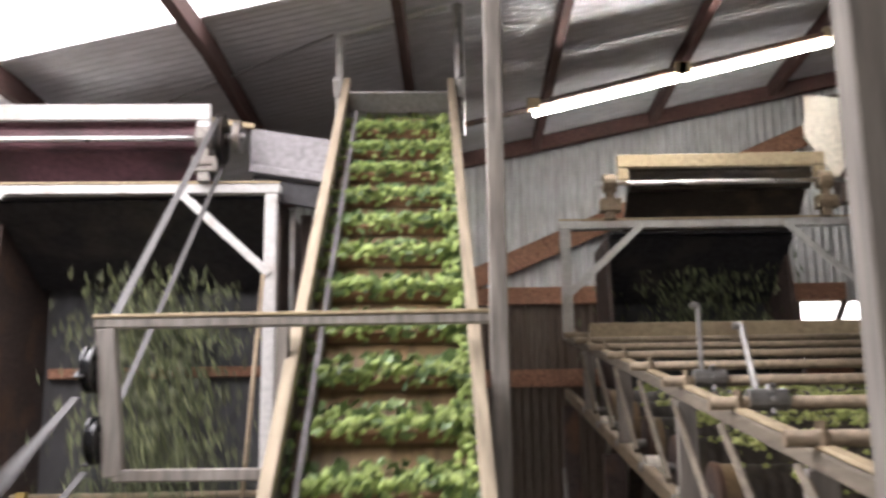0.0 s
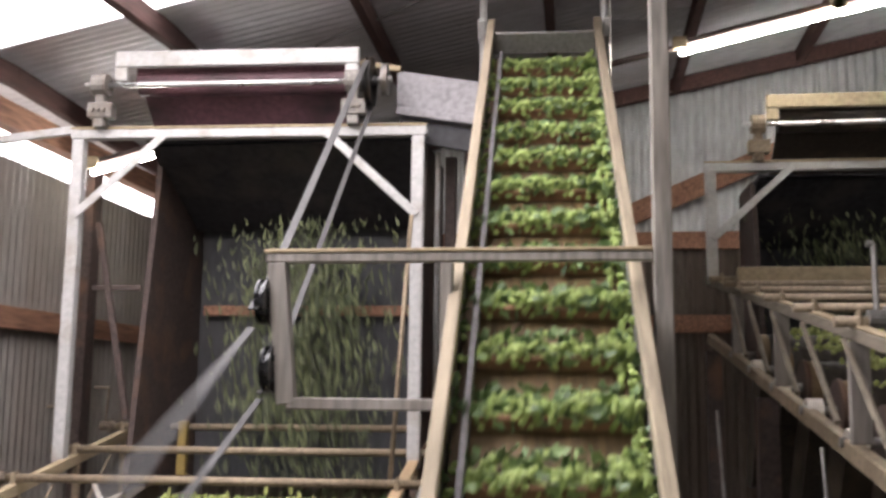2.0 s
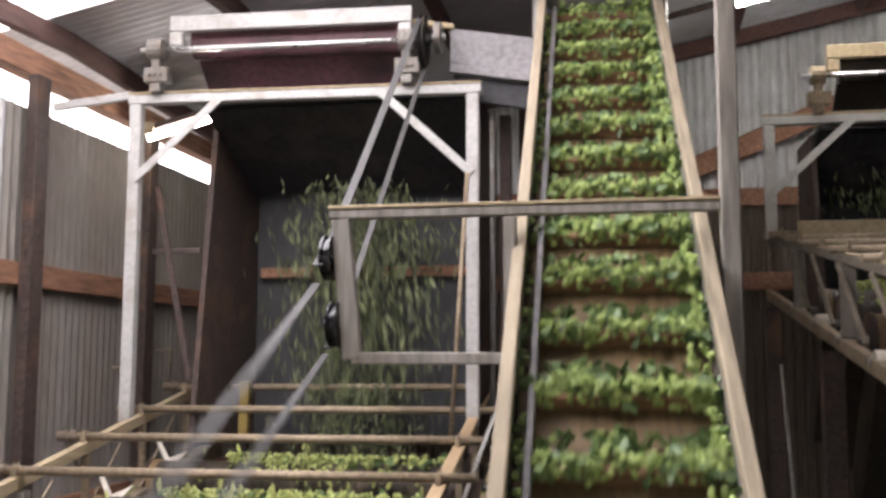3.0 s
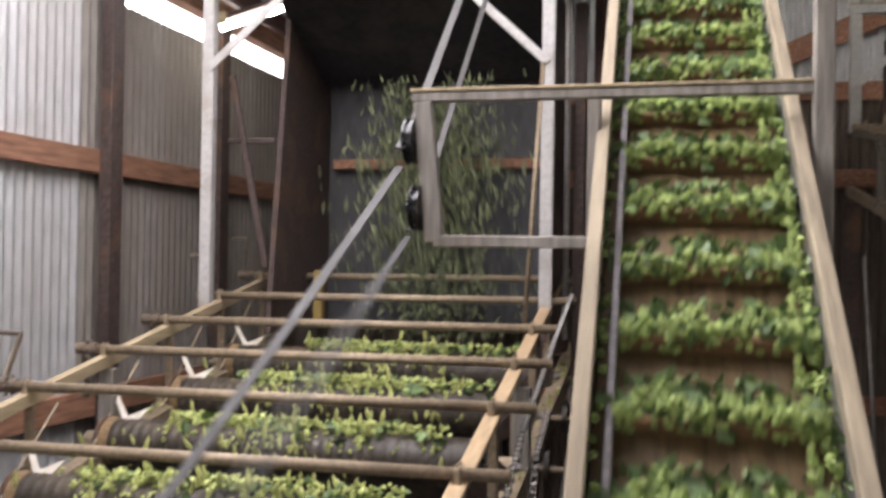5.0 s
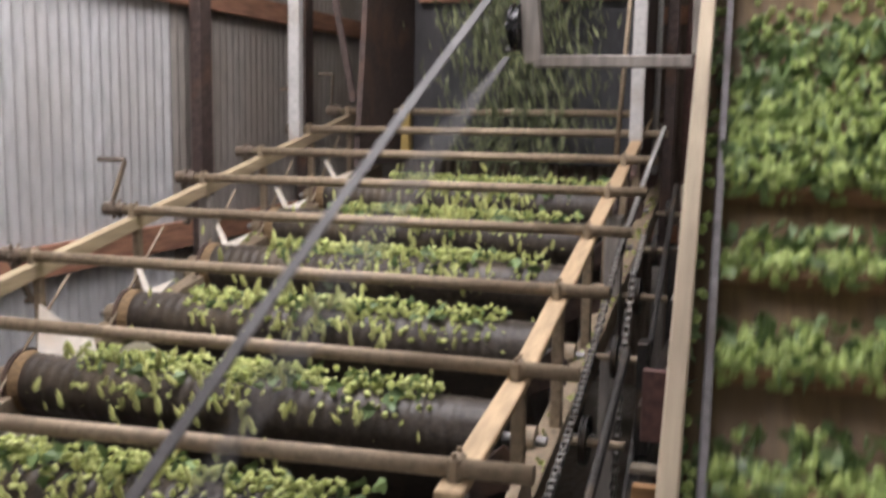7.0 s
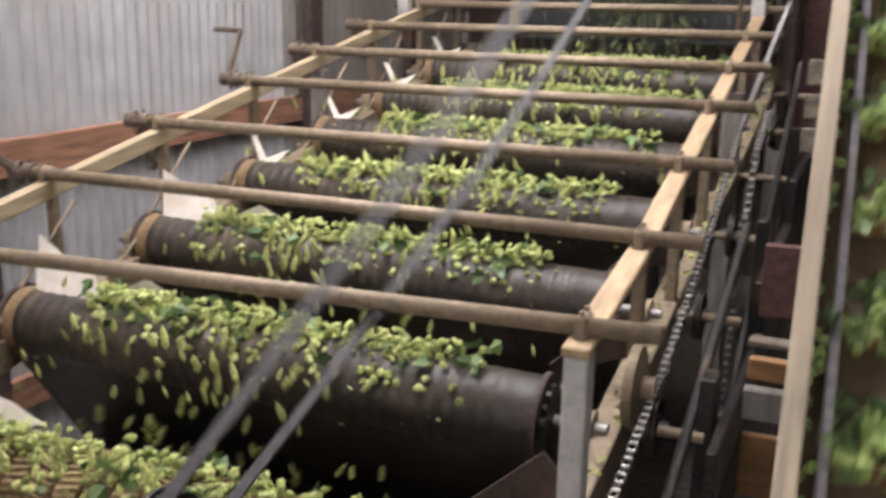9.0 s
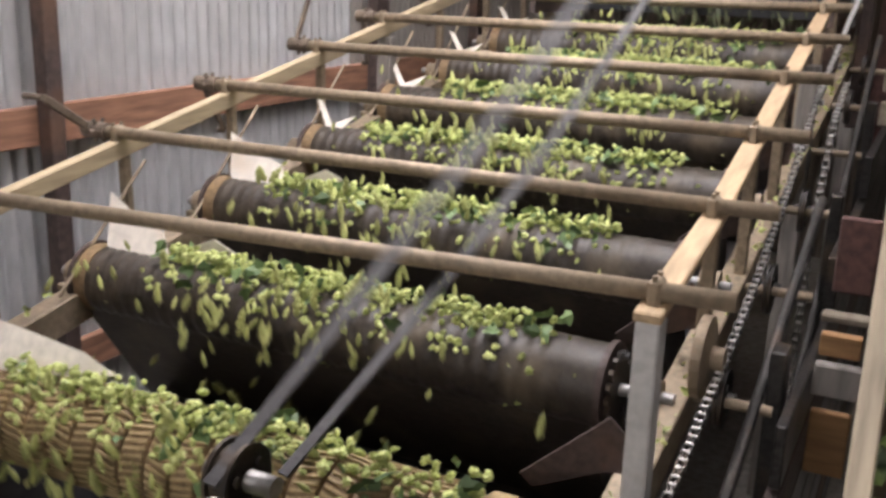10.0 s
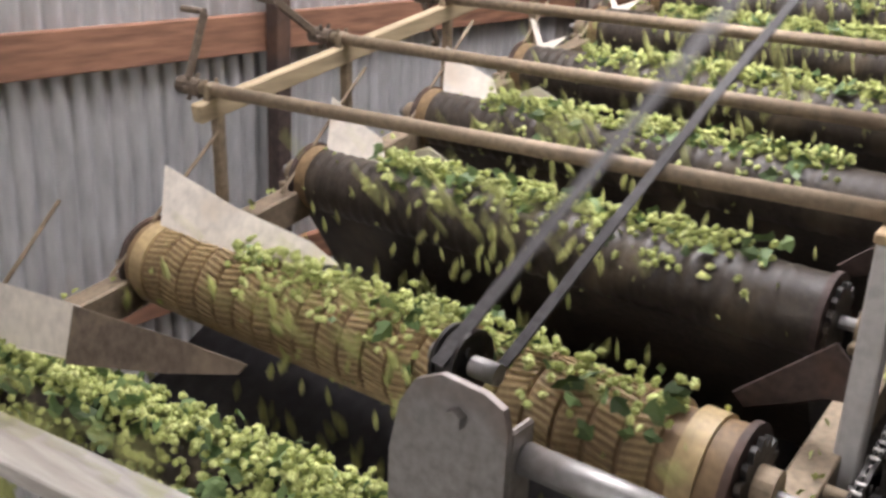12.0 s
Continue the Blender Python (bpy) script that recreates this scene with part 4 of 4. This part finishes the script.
for cx, pts in STRANDS:
    for (ya, za), (yb, zb) in zip(pts, pts[1:]):
        ca, cb = Vector((cx, ya, za)), Vector((cx, yb, zb))
        nl = max(2, int((cb - ca).length / 0.026))
        for k in range(nl):
            p, q = ca.lerp(cb, k / nl), ca.lerp(cb, (k + 0.8) / nl)
            off = 0.009 if k % 2 else 0.005
            for s in (-1, 1):
                beam(p + Vector((s * off, 0, 0)), q + Vector((s * off, 0, 0)), 0.004, 0.020, links, bevel=0)
            rod(p + Vector((-0.009, 0, 0.006)), p + Vector((0.009, 0, 0.006)), 0.0046, pins, 8)
part("chain_link", links, BLACKIRON, chain)
tagged(chain.children[-1], kind="stuff")
part("chain_roller", pins, CHAINPIN, chain, "bright worn chain rollers")
tagged(chain.children[-1], kind="stuff")
for ry, rz in ROLLERS[1:]:
    wheel("chain_wheel", chain, pose(CX, ry + 0.12, rz - 0.02), 0.075, 0.02, BLACKIRON)
    part("stub_shaft", rod((CX - 0.10, ry + 0.1, rz - 0.02), (CX + 0.12, ry + 0.1, rz - 0.02), 0.014), PIPE, chain)
# two added dark sheets stand in for the shade below the rollers
tray = part("tray", plate([(-2.62, 0.75, 0.42), (-1.02, 0.75, 0.42), (-1.02, 6.0, 1.40), (-2.62, 6.0, 1.40)], 0.02), DARKSHEET, left_bed, "dark sheet added for the shade below the rollers")
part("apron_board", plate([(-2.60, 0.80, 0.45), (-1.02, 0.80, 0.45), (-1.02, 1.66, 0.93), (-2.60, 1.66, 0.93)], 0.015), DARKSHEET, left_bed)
partition = empty("board_partition", pose(0, 0, 0), "dark oily board partition between bed and elevator", "partition")
rng = random.Random(9)
for k in range(11):
    z = 0.03 + 0.165 * k
    y0 = max(0.9, (z + 0.50 - 1.148) / 0.187)
    if y0 > 5.2:
        break
    part("board", boxed((-0.655 + rng.uniform(-0.006, 0.006), y0, z), (-0.625, 5.45, z + 0.155)), (BLACKIRON, RUSTPOST, BLACKIRON, BLACKIRON)[k % 4], partition)
for k, y in enumerate((1.25, 2.2, 3.2, 4.2)):
    top = left_rail(y) - 0.28
    part("stile", boxed((-0.70, y - 0.04, 0), (-0.662, y + 0.04, top)), BLACKIRON, partition)
part("pipe", rod((-0.74, 1.35, 0.75), (-0.70, 2.9, 1.50), 0.014, seg=10), BLACKIRON, partition)
part("pipe", rod((-0.70, 1.9, 0.3), (-0.70, 4.4, 1.9), 0.012, seg=10), BLACKIRON, partition)
part("cross_board", boxed((-0.620, 2.45, 0.858), (-0.520, 2.48, 1.035)), ORANGEWOOD, partition, "orange-brown timber board")
part("cross_board", boxed((-0.620, 2.45, 1.188), (-0.520, 2.48, 1.249)), ORANGEWOOD, partition, "orange-brown timber board")
part("cross_board", boxed((-0.620, 2.38, 1.105), (-0.502, 2.42, 1.189)), GREYWOOD, partition, "grey timber cross board")
part("cross_board", boxed((-0.620, 2.38, 1.302), (-0.507, 2.4299999999999997, 1.321)), DUSTWOOD, partition)
part("cross_board", boxed((-0.620, 2.6, 1.318), (-0.520, 2.63, 1.521)), RAFTER, partition, "dark red timber panel")
part("cross_board", boxed((-0.620, 3.6, 1.872), (-0.520, 3.63, 1.959)), DUSTWOOD, partition)
part("cross_board", boxed((-0.620, 3.6, 1.755), (-0.520, 3.63, 1.840)), DUSTWOOD, partition)
part("cross_board", boxed((-0.620, 3.6, 1.636), (-0.520, 3.63, 1.721)), DUSTWOOD, partition)

hub = part("gear_cover", lathe([(-0.012, 0.0), (-0.012, 0.10), (0.012, 0.10), (0.02, 0.03), (0.05, 0.03), (0.05, 0.0)], 24), PIPE)
hub.matrix_world = pose(-0.845, 2.12, 1.25)
tagged(hub, "dusty tan gear cover on the bed side", "gear cover")

# ---- roof fittings ----
def tube_lamp(a, b):
    t = empty("tube_lamp", pose(0, 0, 0), "lit fluorescent tube lamp hung under the roof", "lamp", "tube lamps")
    a, b = Vector(a), Vector(b)
    part("tube", rod(a, b, 0.019), TUBE, t, "glowing white tube")
    part("batten", beam(a + Vector((0, 0.02, 0.06)), b + Vector((0, 0.02, 0.06)), 0.07, 0.035), RUSTPOST, t)
    for p in (a, b):
        part("socket", boxed(p + Vector((-0.04, -0.02, 0.025)), p + Vector((0.04, 0.04, 0.10))), PALEWOOD, t)
    return t


def batten(name, pts, r, mat, label):
    b = bmesh.new()
    for p, q in zip(pts, pts[1:]):
        rod(p, q, r, b, 8)
    return tagged(part(name, b, mat), label, name)


TA, TB, TC = Vector((0.48, 5.88, 4.455)), Vector((1.407, 5.88, 4.671)), Vector((2.339, 5.88, 4.886))
tube_lamp(TA, TB - Vector((0.01, 0, 0)))
tube_lamp(TB + Vector((0.01, 0, 0)), TC)
tube_lamp((-3.08, 5.6, 3.72), (-2.66, 5.6, 3.83))
batten("conduit", [Vector((0.0, 6.0, 4.42)), Vector((3.0, 6.0, 5.12))], 0.02, RUSTPOST, "dark steel conduit under the roof")
batten("cable", [Vector((-1.67, 5.5, 4.44)), Vector((-0.69, 5.3, 4.748))], 0.008, STEEL, "thin grey cable under the roof")
batten("stay_bar", [Vector((-0.648, 5.25, 4.725)), Vector((-0.333, 5.25, 4.807)), Vector((-0.045, 5.25, 4.876))], 0.02, WHITESTEEL, "white painted bar under the roof")
batten("hanger", [Vector((-0.648, 5.25, 4.1)), Vector((-0.648, 5.25, 4.725))], 0.02, WHITESTEEL, "white painted hanger beside the elevator")
batten("hanger", [Vector((0.02, 5.2, 4.1)), Vector((0.02, 5.2, 4.87))], 0.03, STEEL, "grey steel hanger beside the elevator")


spout = empty("spout", pose(0, 0, 0), "pale dented sheet spout above the second machine", "spout")
sp = bmesh.new()
plate([(2.35, 6.45, 4.75), (2.75, 6.45, 4.70), (2.62, 6.45, 4.30), (2.52, 6.45, 4.15), (2.33, 6.45, 4.45)], 0.02, sp)
part("cheek", sp, FIN, spout)
part("throat", beam((2.6, 6.5, 4.75), (2.62, 6.5, 4.0), 0.16, 0.12, up=(0, 1, 0)), RUSTPOST, spout)
part("spout_wheel", rod((1.55, 6.55, 4.22), (1.95, 6.55, 4.24), 0.10, seg=20), FIN, spout)

batten("hose", [Vector((0.42, 4.2, 2.35)), Vector((0.45, 4.1, 1.6)), Vector((0.52, 4.05, 0.9)), Vector((0.5, 4.0, 0.01))], 0.008, STEEL, "thin grey hose hanging beside the second bed")
batten("hose", [Vector((0.62, 3.3, 2.25)), Vector((0.60, 3.0, 1.3)), Vector((0.58, 2.9, 0.01))], 0.006, STEEL, "thin grey hose hanging beside the second bed")

# ---- hops on the rollers, and what falls ----
def roller_hops(seed, count, length, r):
    rng = random.Random(seed)
    hops, leaves = [], []
    bias = [rng.uniform(0.3, 1) for _ in range(12)]
    while len(hops) < count:
        x = rng.random()
        if rng.random() > bias[int(x * 11.99)] * (1.15 - (0.75 if length < 1.4 else 0.1) * max(0, 2 * x - 1)):
            continue
        front = rng.random() < 0.15                     # some cling to the near face, the rest lie along the crest
        a = rng.uniform(0.35, 1.25) if front else rng.gauss(0.06, 0.21)
        h = r + 0.010 + (0.0 if front else rng.random() ** 1.6 * 0.042)
        hops.append(((x * length, -h * math.sin(a), h * math.cos(a)), turn(rng), rng.uniform(0.015, 0.023), rng.uniform(1.1, 1.6)))
    for _ in range(count // 12):
        a, x = rng.gauss(0.25, 0.45), rng.random()
        h = r + 0.02 + rng.random() * 0.03
        leaves.append(((x * length, -h * math.sin(a), h * math.cos(a)), turn(rng), rng.uniform(0.03, 0.07), 1))
    return hops, leaves


def falling(seed, count, width, height, depth, size, streak, tumble=False):
    rng = random.Random(seed)
    return [((rng.gauss(0, 0.5) * width / 2, rng.uniform(-depth, depth), rng.uniform(0, height)), turn(rng) if tumble else (rng.gauss(0, 0.3), rng.gauss(0, 0.3), rng.uniform(0, 6)), rng.uniform(0.6, 1.3) * size, streak) for _ in range(count)]


hop_rows, spills = [], []
for i, (ry, rz) in enumerate(ROLLERS):
    x0 = (-2.70, -2.34, -2.44, -2.46, -2.42, -2.40, -2.36, -2.28)[i]
    tan_row = i == 1
    hops, leaves = roller_hops(60 + i, 1700 if i == 0 else 480 if tan_row else 660, 1.62 if i == 0 else 1.24, ROLL_R)
    row = strewn("hop_row", hops, CONE, HOP, label="green hop cones lying along a belt roller", kind="stuff")
    tagged(row, category="hops", group="hop rows")
    strewn("leaf_row", leaves, LEAFLET, LEAF, row, kind="stuff")
    hop_rows.append((row, x0, ry - 0.03 * (i == 0), rz, 5 * (i == 0)))
    for j in range(3):
        sp = strewn("falling_hops", falling(100 + 10 * i + j, 34, 1.2, 0.19, 0.03, 0.021, 2.7), CONE, FALLHOP, label="green hop cones dropping off a roller", kind="stuff")
        tagged(sp, category="hops", group="falling hops")
        spills.append((sp, x0 + 0.5, ry, rz, j / 3))
for k in range(6):
    y = 2.1 + 0.55 * k
    hops, leaves = roller_hops(90 + k, 420, 1.5, 0.10)
    row = strewn("hop_row", hops, CONE, HOP, label="green hop cones lying along a belt roller", kind="stuff")
    tagged(row, category="hops", group="hop rows")
    row.matrix_world = pose(RX0 + 0.18, y, right_rail(y) - 0.31)

curtains = []
for j in range(14):
    c = strewn("falling_leaves", falling(300 + j, 300, 0.85, 0.42, 0.16, 0.045, 1.0), LONGLEAF, MIXED, label="green hops and leaves dropping down the chute", kind="stuff")
    tagged(c, category="leaves", group="falling leaves")
    curtains.append((c, -1.70, 5.5, 1.75, 3.02, 5.95, j / 14))
for j in range(5):
    c = strewn("falling_leaves", falling(330 + j, 420, 1.0, 0.36, 0.14, 0.042, 1.0), LONGLEAF, MIXED, label="green leaves dropping down the second chute", kind="stuff")
    tagged(c, category="leaves", group="falling leaves")
    curtains.append((c, 1.65, 6.65, 2.55, 3.45, 7.1, j / 5))


# ---- what moves ----
def motions():
    step, total = 0.25, 12.0
    times = [k * step for k in range(int(total / step) + 1)]
    for i, fl in enumerate(flights):
        walk(fl, [(t, E @ loop_pose(PHASE + i * PITCH + SPEED * t)) for t in times])
    for d in drums:
        base = d.matrix_basis.copy()
        walk(d, [(t, base @ pose(0, 0, 0, 200 * t)) for t in times])
    for w, rate in [(top_wheel, 280), (near_wheel, 280)] + [(w, 300) for w in idlers]:
        base = w.matrix_basis.copy()
        walk(w, [(t, base @ pose(0, 0, 0, rate * t)) for t in times])
    # the long spans flap ten times a second, now more, now less, and wander slowly
    flap = (((0, 0.12), (2.2, 0.13), (3.2, 0.08), (5, 0.025), (5.5, 0.09), (6, 0.03), (6.5, 0.11), (7, 0.016), (8.5, 0.09), (9.5, 0.09), (10.5, 0.07), (12, 0.06)),
            ((0, 0.06), (2.2, 0.06), (5, 0.14), (6.5, 0.12), (7, 0.13), (8.5, 0.07), (9.5, 0.04), (10.5, 0.07), (12, 0.012)))
    wander = (((0, 0.0), (2, 0.01), (5, -0.02), (7, 0.02), (9.5, -0.05), (10.2, -0.05), (11, -0.01), (12, 0.02)),
              ((0, 0.0), (2, 0.0), (5, -0.02), (7, 0.04), (9.5, -0.09), (10.2, -0.08), (11, -0.02), (12, 0.05)))
    for (row, root, step), size, slow in zip(spans, flap, wander):
        out = Vector((1, 0, 0)).cross(step).normalized()
        rows = [[] for _ in row]
        for n in range(361):
            t = n / 30
            a = np.interp(t, *zip(*slow)) + np.interp(t, *zip(*size)) * math.sin(math.tau * 10 * t)
            knots = [root + step * k + out * a * math.sin(math.pi * k / PIECES) for k in range(PIECES + 1)]
            for k in range(PIECES):
                m = step.rotation_difference(knots[k + 1] - knots[k]).to_matrix().to_4x4()
                m.translation = knots[k]
                rows[k].append((t, m))
        for sp, keyed in zip(row, rows):
            walk(sp, keyed)
    # hops jostle on the rollers
    for k, (row, x0, ry, rz, skew) in enumerate(hop_rows):
        walk(row, [(t, pose(x0 + 0.012 * math.sin(5.1 * t + k), ry, rz + 0.004 * math.sin(9 * t + k), 5 * math.sin(6.3 * t + 2 * k), 0, skew)) for t in times])
    fine = [k * 0.1 for k in range(121)]
    for sp, x0, ry, rz, ph in spills:
        rows = []
        for t in fine:
            u = (t / 0.6 + ph) % 1.0
            if u < 0.7:
                v = u / 0.7
                p = pose(x0, ry - ROLL_R - 0.05 + 0.05 * v, rz + 0.02 - 0.42 * v * (0.5 + 0.5 * v))
            else:
                v = (u - 0.7) / 0.3
                p = pose(x0, ry + 0.06, rz - 0.40 + 0.36 * v)
            rows.append((t, p))
        walk(sp, rows)
    for c, x, y, low, high, behind, ph in curtains:
        rows = []
        for t in fine:
            u = (t / 1.3 + ph) % 1.0
            if u < 0.6:
                v = u / 0.6
                p = pose(x, y, high - (high - low) * v * (0.6 + 0.4 * v))
            else:
                v = (u - 0.6) / 0.4
                p = pose(x, behind + 0.08, low + (high - low) * v)
            rows.append((t, p))
        walk(c, rows)


motions()
